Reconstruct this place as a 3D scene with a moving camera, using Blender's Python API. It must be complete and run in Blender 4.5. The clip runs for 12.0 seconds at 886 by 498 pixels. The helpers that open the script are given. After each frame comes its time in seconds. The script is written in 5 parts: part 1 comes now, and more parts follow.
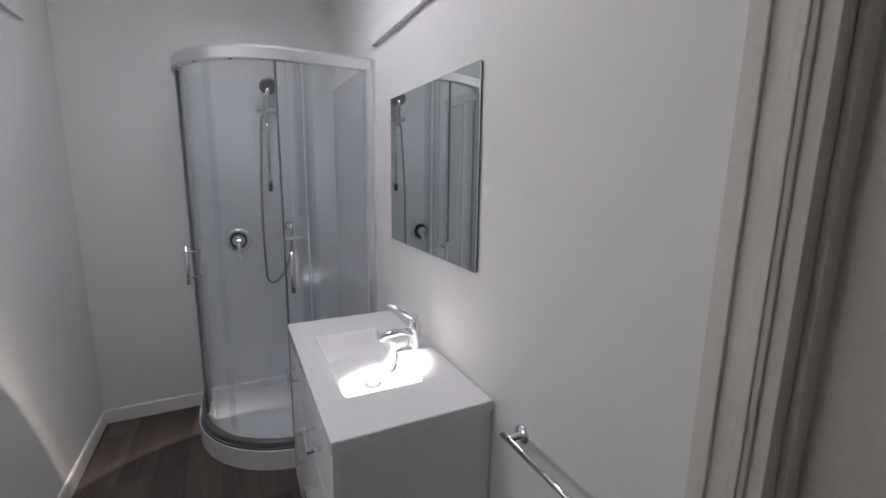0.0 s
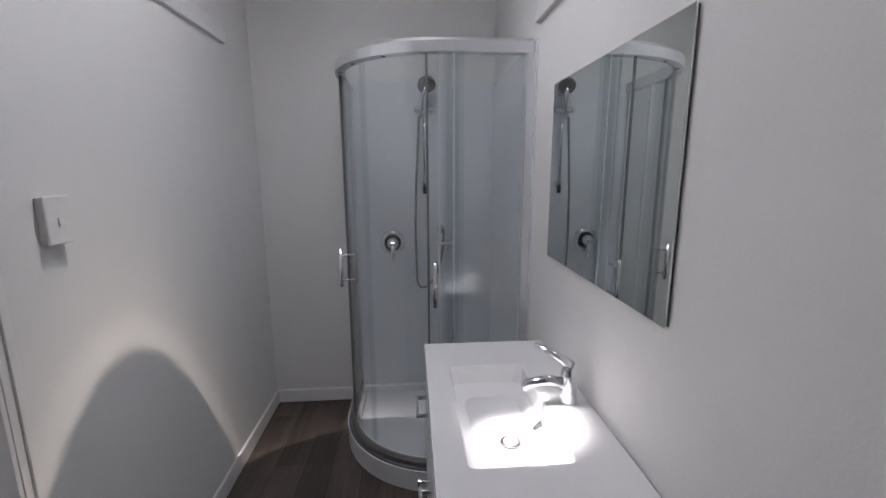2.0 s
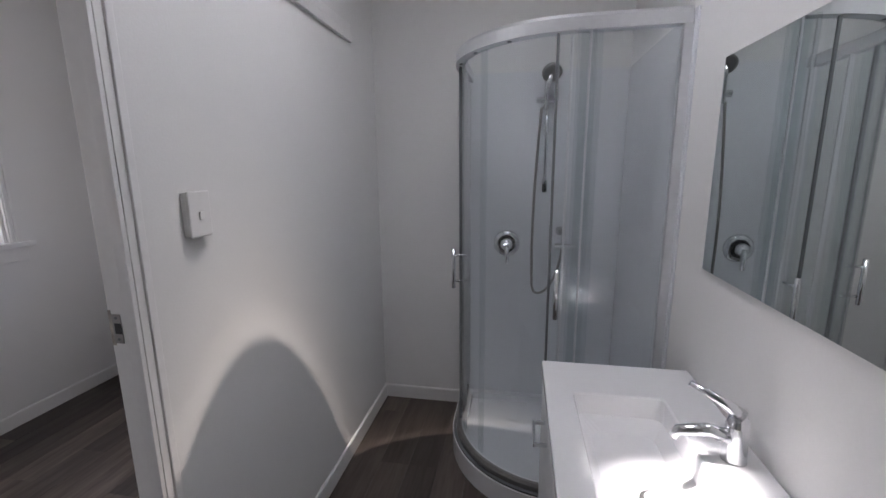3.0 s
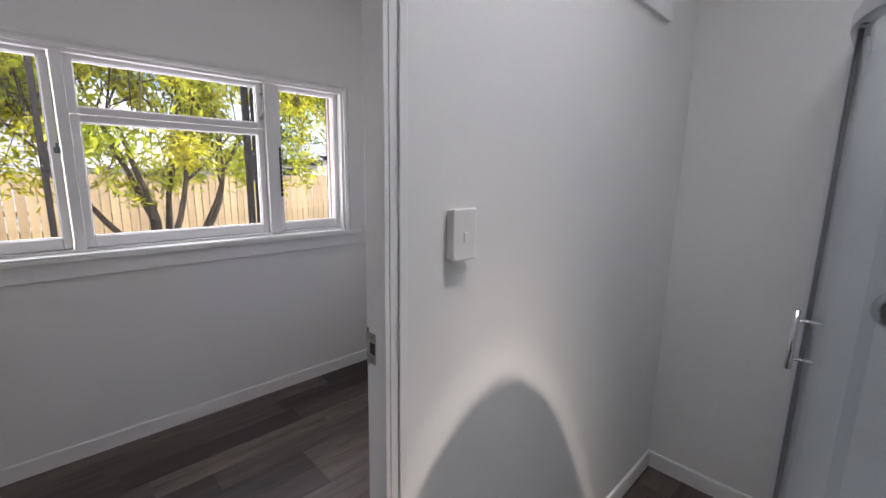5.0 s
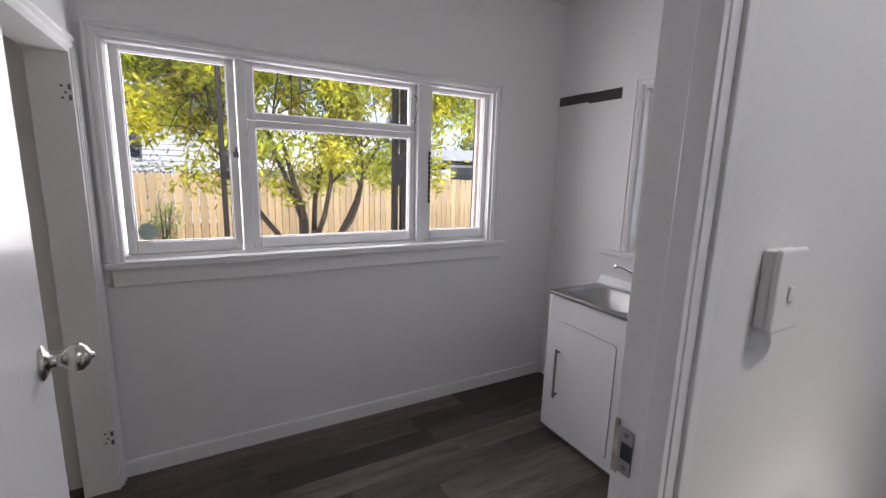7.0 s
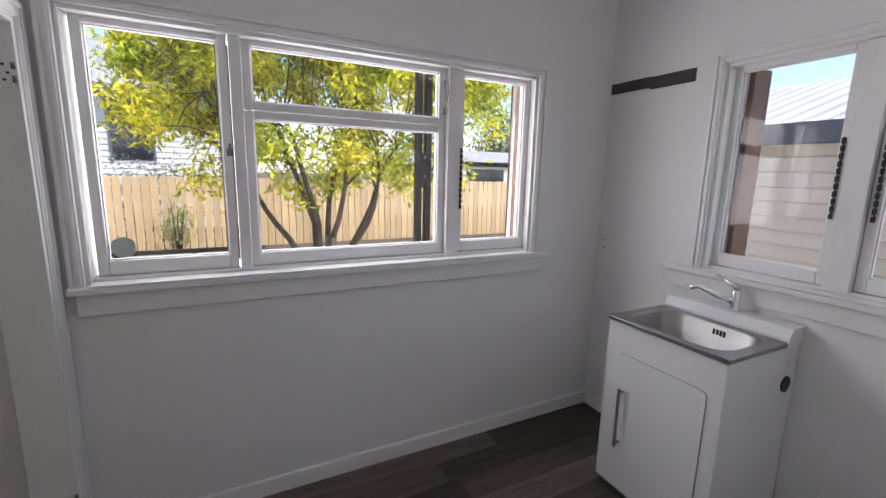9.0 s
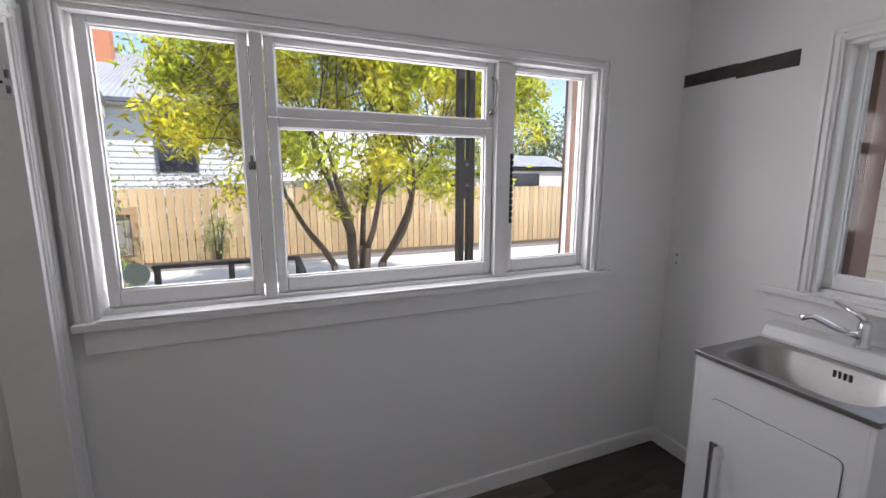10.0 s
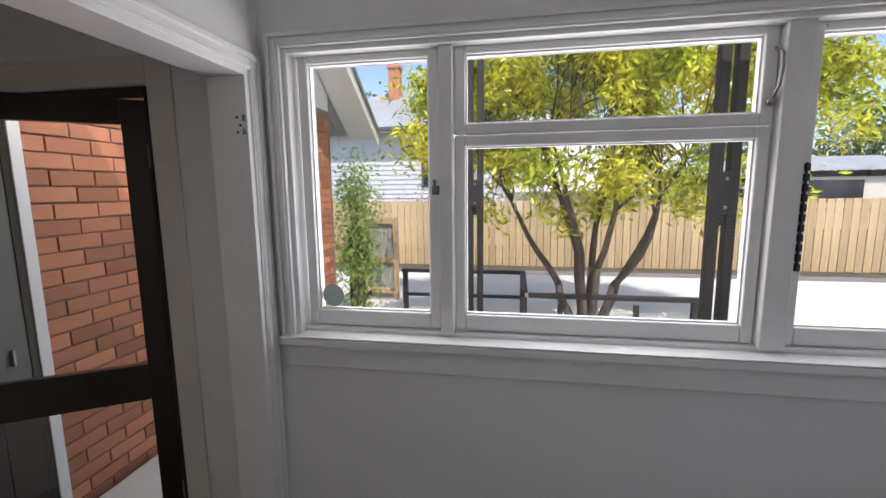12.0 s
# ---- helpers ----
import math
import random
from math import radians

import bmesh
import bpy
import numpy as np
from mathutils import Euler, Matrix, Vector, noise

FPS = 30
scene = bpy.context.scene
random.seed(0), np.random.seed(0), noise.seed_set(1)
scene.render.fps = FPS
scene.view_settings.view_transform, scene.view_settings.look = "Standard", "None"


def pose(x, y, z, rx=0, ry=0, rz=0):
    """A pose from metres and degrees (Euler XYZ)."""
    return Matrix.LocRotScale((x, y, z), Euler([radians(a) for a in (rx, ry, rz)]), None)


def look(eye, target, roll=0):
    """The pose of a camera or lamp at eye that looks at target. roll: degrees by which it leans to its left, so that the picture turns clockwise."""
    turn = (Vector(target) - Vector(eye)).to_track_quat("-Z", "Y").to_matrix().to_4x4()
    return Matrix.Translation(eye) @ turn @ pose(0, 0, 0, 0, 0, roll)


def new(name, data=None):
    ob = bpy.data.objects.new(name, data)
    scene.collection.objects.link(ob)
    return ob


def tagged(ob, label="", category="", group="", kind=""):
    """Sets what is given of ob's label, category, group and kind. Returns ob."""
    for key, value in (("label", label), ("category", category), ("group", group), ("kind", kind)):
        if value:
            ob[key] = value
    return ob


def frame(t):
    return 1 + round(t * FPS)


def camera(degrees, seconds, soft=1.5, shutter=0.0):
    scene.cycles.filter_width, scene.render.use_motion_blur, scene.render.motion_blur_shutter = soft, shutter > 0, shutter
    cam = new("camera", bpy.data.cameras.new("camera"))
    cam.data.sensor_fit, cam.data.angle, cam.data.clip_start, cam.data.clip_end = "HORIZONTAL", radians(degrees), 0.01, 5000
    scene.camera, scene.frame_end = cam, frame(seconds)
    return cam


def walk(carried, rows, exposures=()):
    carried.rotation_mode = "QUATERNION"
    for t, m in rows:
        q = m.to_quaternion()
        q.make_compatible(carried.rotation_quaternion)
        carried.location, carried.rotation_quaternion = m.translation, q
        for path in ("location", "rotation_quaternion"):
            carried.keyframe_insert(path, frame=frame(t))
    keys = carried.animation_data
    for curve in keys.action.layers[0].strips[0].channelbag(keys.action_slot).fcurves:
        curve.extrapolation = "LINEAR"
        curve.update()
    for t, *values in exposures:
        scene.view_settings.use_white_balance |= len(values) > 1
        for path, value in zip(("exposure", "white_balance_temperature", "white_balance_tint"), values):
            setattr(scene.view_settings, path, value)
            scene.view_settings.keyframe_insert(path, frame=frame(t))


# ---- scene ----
cam = camera(92.9, 12.0)
PATH = [
    (0, (-0.69, 2.351, 1.503), (0.188, 4.112, 1.149), 0.8),
    (0.5, (-0.665, 2.418, 1.517), (0.09, 4.231, 1.139), 0.1),
    (1, (-0.615, 2.508, 1.524), (0.007, 4.367, 1.128), 0.1),
    (1.5, (-0.574, 2.593, 1.528), (-0.166, 4.512, 1.142), -0.3),
    (2, (-0.557, 2.646, 1.527), (-0.409, 4.605, 1.152), -0.2),
    (2.5, (-0.574, 2.711, 1.518), (-0.669, 4.672, 1.138), -0.4),
    (4.5, (-0.745, 3.011, 1.543), (-1.914, 4.59, 1.17), 0.4),
    (5, (-0.786, 3.064, 1.547), (-2.195, 4.436, 1.183), 1.0),
    (5.5, (-0.828, 3.095, 1.546), (-2.396, 4.281, 1.181), 1.8),
    (6, (-0.899, 3.121, 1.536), (-2.57, 4.154, 1.166), 2.3),
    (6.5, (-1.026, 3.071, 1.544), (-2.732, 4.049, 1.176), 2.2),
    (7, (-1.168, 3.055, 1.554), (-2.892, 4.004, 1.198), 1.7),
    (9, (-1.594, 3.163, 1.545), (-3.35, 4.054, 1.195), 1.3),
    (9.5, (-1.722, 3.201, 1.549), (-3.506, 4.037, 1.205), 0.8),
    (10, (-1.877, 3.226, 1.568), (-3.702, 3.975, 1.239), 0.1),
    (10.5, (-1.981, 3.264, 1.582), (-3.878, 3.813, 1.261), -0.7),
    (11, (-2.086, 3.351, 1.598), (-4.052, 3.564, 1.301), -0.4),
    (11.5, (-2.159, 3.427, 1.623), (-4.133, 3.321, 1.319), -0.2),
    (12, (-2.194, 3.442, 1.614), (-4.146, 3.106, 1.338), -0.6),
]
walk(cam, [(t, look(eye, target, roll)) for t, eye, target, roll in PATH], exposures=[(0.0, 1.18, 6480, 20), (1.0, 0.97, 6450, 20), (2.5, 0.95, 6420, 20), (5.0, 1.12, 6450, 19), (7.0, 1.0, 6450, 19), (9.5, 0.95, 6450, 18), (12.0, 0.66, 6500, 17)])

# ---- light ----
SUN_FROM = Vector((0.50, 0.30, 0.95)).normalized()
world = bpy.data.worlds.new("world")
scene.world = world
world.use_nodes = True
wn = world.node_tree
sky = wn.nodes.new("ShaderNodeTexSky")
sky.sky_type, sky.sun_disc = "NISHITA", False
sky.sun_elevation = math.asin(SUN_FROM.z)
sky.sun_rotation = math.atan2(SUN_FROM.x, SUN_FROM.y)
sky.altitude, sky.air_density, sky.dust_density = 50, 1.0, 0.6
tc = wn.nodes.new("ShaderNodeTexCoord")
cl = wn.nodes.new("ShaderNodeTexNoise")
cl.inputs["Scale"].default_value, cl.inputs["Detail"].default_value = 2.6, 7
cr = wn.nodes.new("ShaderNodeValToRGB")
cr.color_ramp.elements[0].position, cr.color_ramp.elements[1].position = 0.50, 0.66
mx = wn.nodes.new("ShaderNodeMix")
mx.data_type = "RGBA"
mx.inputs[7].default_value = (8.0, 8.2, 8.6, 1)
mp = wn.nodes.new("ShaderNodeMapping")
mp.inputs["Scale"].default_value = (1, 1, 3.2)
wn.links.new(tc.outputs["Generated"], mp.inputs[0])
wn.links.new(mp.outputs[0], cl.inputs["Vector"])
wn.links.new(cl.outputs[0], cr.inputs[0])
wn.links.new(cr.outputs[0], mx.inputs[0])
wn.links.new(sky.outputs[0], mx.inputs[6])
wn.links.new(mx.outputs[2], wn.nodes["Background"].inputs[0])
wn.nodes["Background"].inputs[1].default_value = 0.15


def lamp(name, kind, matrix, watts, colour=(1, 1, 1), **more):
    data = bpy.data.lights.new(name, kind)
    data.energy, data.color = watts, colour
    for key, value in more.items():
        if key == "size":
            data.shape = "RECTANGLE"
            data.size, data.size_y = value
        elif key == "radius":
            data.shadow_soft_size = value
        elif key == "cone":
            data.spot_size, data.spot_blend = radians(value[0]), value[1]
        elif key == "angle":
            data.angle = radians(value)
    ob = new(name, data)
    ob.matrix_world = matrix
    return ob


lamp("sun", "SUN", look(SUN_FROM * 30, (0, 0, 0)), 3.9, (1.0, 0.95, 0.86), angle=0.5)
# daylight from the sky over the two laundry windows and over the back porch
lamp("window_daylight", "AREA", look((-3.79, 3.7, 1.60), (-2.2, 3.7, 1.45)), 12.5, (0.975, 0.975, 1.0), size=(2.0, 0.94))
lamp("side_window_daylight", "AREA", look((-2.35, 5.515, 1.60), (-2.4, 4.0, 1.5)), 0.8, (0.96, 0.97, 1.0), size=(1.05, 0.94))
lamp("porch_daylight", "AREA", look((-4.35, 1.75, 2.75), (-2.8, 1.8, 0.6)), 13, (1.0, 0.97, 0.93), size=(0.8, 0.6))
# roof light tube of the bathroom: area lamp as sky, point and spot as sun
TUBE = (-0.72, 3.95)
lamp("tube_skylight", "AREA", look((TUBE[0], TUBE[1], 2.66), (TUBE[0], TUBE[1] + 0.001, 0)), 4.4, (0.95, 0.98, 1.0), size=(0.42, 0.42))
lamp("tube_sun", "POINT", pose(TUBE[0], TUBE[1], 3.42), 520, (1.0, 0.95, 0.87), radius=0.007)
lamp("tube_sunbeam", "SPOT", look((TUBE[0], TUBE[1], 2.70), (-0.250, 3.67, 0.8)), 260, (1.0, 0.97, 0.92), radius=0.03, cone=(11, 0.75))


# ---- materials ----
def mat(name, colour, rough=0.5, metal=0.0, vary=0.06, scale=3.0, fine=60.0, bump=0.05, second=None, stretch=(1, 1, 1), island=0.0, objrand=0.0, spec=0.5, trans=0.0):
    """A surface with variation at two scales, fine relief, and shades that differ from piece to piece."""
    m = bpy.data.materials.new(name)
    m.use_nodes = True
    nt = m.node_tree
    b = nt.nodes["Principled BSDF"]
    b.inputs["Metallic"].default_value = metal
    b.inputs["Specular IOR Level"].default_value = spec
    co = nt.nodes.new("ShaderNodeTexCoord")
    mpg = nt.nodes.new("ShaderNodeMapping")
    mpg.inputs["Scale"].default_value = stretch
    nt.links.new(co.outputs["Object"], mpg.inputs[0])
    big = nt.nodes.new("ShaderNodeTexNoise")
    big.inputs["Scale"].default_value, big.inputs["Detail"].default_value = scale, 5
    small = nt.nodes.new("ShaderNodeTexNoise")
    small.inputs["Scale"].default_value, small.inputs["Detail"].default_value = fine, 4
    for n in (big, small):
        nt.links.new(mpg.outputs[0], n.inputs["Vector"])
    second = second or tuple(c * (1 - 2.2 * vary) for c in colour)
    mix = nt.nodes.new("ShaderNodeMix")
    mix.data_type = "RGBA"
    mix.inputs[6].default_value = (*colour, 1)
    mix.inputs[7].default_value = (*second, 1)
    add = nt.nodes.new("ShaderNodeMath")
    add.operation = "MULTIPLY_ADD"
    add.inputs[1].default_value = 0.6
    ramp = nt.nodes.new("ShaderNodeMapRange")
    ramp.inputs[1].default_value, ramp.inputs[2].default_value = 0.55, 1.05
    half = nt.nodes.new("ShaderNodeMath")
    half.operation = "MULTIPLY"
    half.inputs[1].default_value = 1.0
    nt.links.new(big.outputs[0], half.inputs[0])
    nt.links.new(small.outputs[0], add.inputs[0])
    nt.links.new(half.outputs[0], add.inputs[2])
    nt.links.new(add.outputs[0], ramp.inputs[0])
    nt.links.new(ramp.outputs[0], mix.inputs[0])
    out = mix.outputs[2]
    if island or objrand:
        hsv = nt.nodes.new("ShaderNodeHueSaturation")
        rg = nt.nodes.new("ShaderNodeMapRange")
        k = island or objrand
        rg.inputs[3].default_value, rg.inputs[4].default_value = 1 - k, 1 + k
        if island:
            src = nt.nodes.new("ShaderNodeNewGeometry")
            nt.links.new(src.outputs["Random Per Island"], rg.inputs[0])
        else:
            src = nt.nodes.new("ShaderNodeObjectInfo")
            nt.links.new(src.outputs["Random"], rg.inputs[0])
        nt.links.new(rg.outputs[0], hsv.inputs["Value"])
        nt.links.new(out, hsv.inputs["Color"])
        out = hsv.outputs[0]
    nt.links.new(out, b.inputs["Base Color"])
    rr = nt.nodes.new("ShaderNodeMapRange")
    rr.inputs[3].default_value, rr.inputs[4].default_value = max(0.02, rough - 0.06), min(1, rough + 0.08)
    nt.links.new(big.outputs[0], rr.inputs[0])
    nt.links.new(rr.outputs[0], b.inputs["Roughness"])
    if bump:
        bp = nt.nodes.new("ShaderNodeBump")
        bp.inputs["Strength"].default_value, bp.inputs["Distance"].default_value = bump, 0.01
        nt.links.new(small.outputs[0], bp.inputs["Height"])
        nt.links.new(bp.outputs[0], b.inputs["Normal"])
    if trans:
        tr = nt.nodes.new("ShaderNodeBsdfTranslucent")
        nt.links.new(out, tr.inputs[0])
        ms = nt.nodes.new("ShaderNodeMixShader")
        ms.inputs[0].default_value = trans
        nt.links.new(b.outputs[0], ms.inputs[1])
        nt.links.new(tr.outputs[0], ms.inputs[2])
        nt.links.new(ms.outputs[0], nt.nodes["Material Output"].inputs[0])
    return m


def glass_mat(name, tint, gloss=0.08):
    """Thin clear pane: mostly see-through, with a mirror share that grows at grazing angles."""
    m = bpy.data.materials.new(name)
    m.use_nodes = True
    nt = m.node_tree
    nt.nodes.remove(nt.nodes["Principled BSDF"])
    t = nt.nodes.new("ShaderNodeBsdfTransparent")
    t.inputs[0].default_value = (*tint, 1)
    g = nt.nodes.new("ShaderNodeBsdfGlossy")
    g.inputs["Roughness"].default_value = 0.01
    f = nt.nodes.new("ShaderNodeLayerWeight")
    f.inputs[0].default_value = 0.5
    pw4 = nt.nodes.new("ShaderNodeMath")
    pw4.operation = "POWER"
    pw4.inputs[1].default_value = 4.0
    mu = nt.nodes.new("ShaderNodeMath")
    mu.operation = "MULTIPLY_ADD"
    mu.inputs[1].default_value, mu.inputs[2].default_value = 0.5, gloss
    nt.links.new(f.outputs["Facing"], pw4.inputs[0])
    ms = nt.nodes.new("ShaderNodeMixShader")
    nt.links.new(pw4.outputs[0], mu.inputs[0])
    nt.links.new(mu.outputs[0], ms.inputs[0])
    nt.links.new(t.outputs[0], ms.inputs[1])
    nt.links.new(g.outputs[0], ms.inputs[2])
    nt.links.new(ms.outputs[0], nt.nodes["Material Output"].inputs[0])
    return m


WALL = mat("wall_paint", (0.80, 0.80, 0.79), 0.55, vary=0.02, scale=1.3, fine=140, bump=0.05)
CEIL = mat("ceiling_paint", (0.82, 0.82, 0.81), 0.7, vary=0.02)
TRIM = mat("gloss_trim_paint", (0.84, 0.84, 0.83), 0.3, vary=0.03, scale=4, fine=45, bump=0.06)
DOORP = mat("door_paint", (0.82, 0.83, 0.83), 0.22, vary=0.02, scale=2, bump=0.03)
CREAM = mat("aged_cream_paint", (0.74, 0.71, 0.65), 0.5, vary=0.06, scale=2.5, bump=0.1)
PLANK = mat("vinyl_plank", (0.125, 0.100, 0.086), 0.42, vary=0.2, scale=2.4, fine=11, bump=0.03, stretch=(7, 0.6, 1), second=(0.050, 0.038, 0.032), objrand=0.5)
# every plank shows its own stretch of the grain
_nt = PLANK.node_tree
_map = next(n for n in _nt.nodes if n.type == "MAPPING")
_inf = next(n for n in _nt.nodes if n.type == "OBJECT_INFO")
_off = _nt.nodes.new("ShaderNodeMath")
_off.operation = "MULTIPLY"
_off.inputs[1].default_value = 60.0
_nt.links.new(_inf.outputs["Random"], _off.inputs[0])
_nt.links.new(_off.outputs[0], _map.inputs["Location"])
SUB = mat("plank_joint", (0.03, 0.024, 0.02), 0.8)
CHROME = mat("chrome", (0.82, 0.83, 0.85), 0.08, 1.0, vary=0.02, bump=0)
STEEL = mat("brushed_steel", (0.36, 0.35, 0.34), 0.38, 1.0, vary=0.06, scale=8, fine=90, bump=0.03, stretch=(1, 12, 1))
KNOB = mat("worn_satin_steel", (0.55, 0.53, 0.50), 0.17, 1.0, vary=0.1, scale=20, bump=0.01)
ALU = mat("satin_aluminium", (0.78, 0.79, 0.81), 0.3, 0.85, vary=0.03, bump=0.01)
ACRY = mat("white_acrylic", (0.82, 0.83, 0.85), 0.16, vary=0.01, bump=0)
LINER = mat("shower_liner", (0.78, 0.80, 0.83), 0.22, vary=0.015, bump=0.01)
CERA = mat("white_ceramic", (0.86, 0.86, 0.87), 0.1, vary=0.01, bump=0)
LAM = mat("white_laminate", (0.78, 0.79, 0.80), 0.32, vary=0.015, bump=0.01)
PLAST = mat("white_plastic", (0.80, 0.80, 0.79), 0.35, vary=0.02, bump=0)
BLACK = mat("black_rubber", (0.02, 0.02, 0.022), 0.5)
GASKET = mat("grey_seal", (0.16, 0.17, 0.18), 0.4)
GROUTY = mat("bare_wall_strip", (0.075, 0.066, 0.062), 0.85, vary=0.2, scale=14, bump=0.3, second=(0.04, 0.035, 0.033))
RAWWOOD = mat("chipped_timber", (0.52, 0.48, 0.43), 0.8, vary=0.25, scale=30, bump=0.3)
BROWN = mat("dark_stained_timber", (0.022, 0.013, 0.010), 0.3, vary=0.2, scale=6, fine=50, bump=0.08, stretch=(6, 6, 0.6))
OLDWOOD = mat("weathered_red_timber", (0.20, 0.105, 0.068), 0.75, vary=0.2, scale=9, fine=50, bump=0.3, stretch=(5, 5, 0.5), second=(0.12, 0.07, 0.05))
POST = mat("dark_weathered_post", (0.022, 0.019, 0.018), 0.65, vary=0.2, scale=9, bump=0.25, stretch=(5, 5, 0.6))
BRICK = mat("red_brick", (0.50, 0.215, 0.115), 0.85, vary=0.2, scale=9, fine=70, bump=0.35, second=(0.36, 0.13, 0.075), objrand=0.32)
MORTAR = mat("mortar", (0.34, 0.225, 0.175), 0.95, vary=0.15, scale=20, bump=0.4)
PALING = mat("pine_paling", (0.58, 0.42, 0.235), 0.8, vary=0.12, scale=4, fine=40, bump=0.2, stretch=(4, 4, 0.4), objrand=0.16)
RAILW = mat("pine_rail", (0.50, 0.35, 0.20), 0.8, vary=0.12, scale=5, bump=0.2)
CONC = mat("pale_concrete", (0.56, 0.55, 0.52), 0.9, vary=0.09, scale=0.9, fine=60, bump=0.25)
PAVE = mat("grey_paver", (0.20, 0.19, 0.185), 0.9, vary=0.15, scale=6, bump=0.25, objrand=0.25)
GREYB = mat("silvered_board", (0.33, 0.32, 0.30), 0.85, vary=0.15, scale=8, bump=0.25, stretch=(4, 4, 0.5), objrand=0.2)
SOIL = mat("dark_soil", (0.10, 0.08, 0.055), 0.95, vary=0.3, scale=5, bump=0.5)
GRASS = mat("dry_grass_ground", (0.14, 0.13, 0.06), 0.95, vary=0.3, scale=0.6, bump=0.4)
BOARD = mat("white_weatherboard", (0.62, 0.64, 0.66), 0.6, vary=0.05, scale=2, bump=0.06)
CREAMB = mat("cream_weatherboard", (0.74, 0.665, 0.60), 0.6, vary=0.05, scale=2, bump=0.06)
IRON = mat("galvanised_roof_iron", (0.42, 0.44, 0.47), 0.42, 0.35, vary=0.12, scale=1.5, bump=0.05)
BLUEGREY = mat("slate_blue_gutter", (0.10, 0.115, 0.15), 0.45, vary=0.08)
SOFFIT = mat("white_soffit", (0.78, 0.78, 0.77), 0.6, vary=0.03)
DARKWIN = mat("dark_window_glass", (0.02, 0.025, 0.035), 0.08, vary=0.05, bump=0)
BARK = mat("grey_brown_bark", (0.13, 0.10, 0.078), 0.9, vary=0.28, scale=7, fine=45, bump=0.6, stretch=(3, 3, 0.8), second=(0.07, 0.055, 0.042))
LEAF = mat("yellow_green_leaf", (0.38, 0.50, 0.035), 0.40, vary=0.2, scale=1.3, fine=12, bump=0, second=(0.72, 0.62, 0.04), island=0.6, trans=0.45)
VINE = mat("vine_leaf", (0.17, 0.30, 0.05), 0.5, vary=0.2, scale=3, bump=0, second=(0.26, 0.36, 0.08), island=0.4, trans=0.35)
FARLEAF = mat("far_tree_leaf", (0.07, 0.12, 0.04), 0.6, vary=0.25, scale=1.2, bump=0, second=(0.14, 0.18, 0.05), island=0.4, trans=0.3)
HEDGE = mat("grey_green_shrub", (0.17, 0.17, 0.10), 0.7, vary=0.25, scale=3, bump=0, second=(0.30, 0.27, 0.20), island=0.35, trans=0.25)
DISC = mat("green_sticker", (0.45, 0.55, 0.50), 0.5, vary=0.05)
PANE = glass_mat("window_pane_glass", (0.97, 0.98, 0.975), 0.035)
SHGLASS = glass_mat("shower_glass", (0.955, 0.972, 0.978), 0.045)
SMOKE = mat("smoked_door_glass", (0.16, 0.17, 0.155), 0.3, vary=0.1, scale=2, bump=0, spec=0.2)
# transparency ramp that puts the wall arch's bright rim and fade into colour
LIGHTMASK = bpy.data.materials.new("arch_light_mask")
LIGHTMASK.use_nodes = True
_nt = LIGHTMASK.node_tree
_nt.nodes.remove(_nt.nodes["Principled BSDF"])
_geo = _nt.nodes.new("ShaderNodeNewGeometry")
_sub = _nt.nodes.new("ShaderNodeVectorMath")
_sub.operation = "SUBTRACT"
_sub.inputs[1].default_value = (TUBE[0], TUBE[1], 2.736)
_len = _nt.nodes.new("ShaderNodeVectorMath")
_len.operation = "LENGTH"
_cr = _nt.nodes.new("ShaderNodeValToRGB")
_cr.color_ramp.elements[0].position, _cr.color_ramp.elements[0].color = 0.203, (0.75, 0.72, 0.66, 1)
_cr.color_ramp.elements[1].position, _cr.color_ramp.elements[1].color = 0.32, (0.01, 0.01, 0.012, 1)
for _p, _v in ((0.208, 1.0), (0.218, 0.55), (0.244, 0.26), (0.287, 0.09)):
    _e = _cr.color_ramp.elements.new(_p)
    _e.color = (_v, _v * 0.95, _v * 0.88, 1)
_tr = _nt.nodes.new("ShaderNodeBsdfTransparent")
_nt.links.new(_geo.outputs["Position"], _sub.inputs[0])
_nt.links.new(_sub.outputs[0], _len.inputs[0])
_nt.links.new(_len.outputs["Value"], _cr.inputs[0])
# clear on the side of the door wall, nearly opaque towards the vanity
_sep = _nt.nodes.new("ShaderNodeSeparateXYZ")
_mr = _nt.nodes.new("ShaderNodeMapRange")
_mr.interpolation_type = "SMOOTHSTEP"
_mr.inputs[1].default_value, _mr.inputs[2].default_value = 0.10, -0.10
_mr.inputs[3].default_value, _mr.inputs[4].default_value = 0.03, 1.0
_mul = _nt.nodes.new("ShaderNodeVectorMath")
_mul.operation = "SCALE"
_nt.links.new(_sub.outputs[0], _sep.inputs[0])
_nt.links.new(_sep.outputs[0], _mr.inputs[0])
_nt.links.new(_cr.outputs[0], _mul.inputs[0])
_nt.links.new(_mr.outputs[0], _mul.inputs["Scale"])
_nt.links.new(_mul.outputs[0], _tr.inputs[0])
_nt.links.new(_tr.outputs[0], _nt.nodes["Material Output"].inputs[0])
MIRROR = mat("mirror_silver", (0.86, 0.90, 0.885), 0.02, 1.0, vary=0.0, bump=0)
for n_ in MIRROR.node_tree.nodes:
    if n_.type == "MAP_RANGE" and n_.inputs[4].default_value < 0.3:
        n_.inputs[3].default_value, n_.inputs[4].default_value = 0.004, 0.008


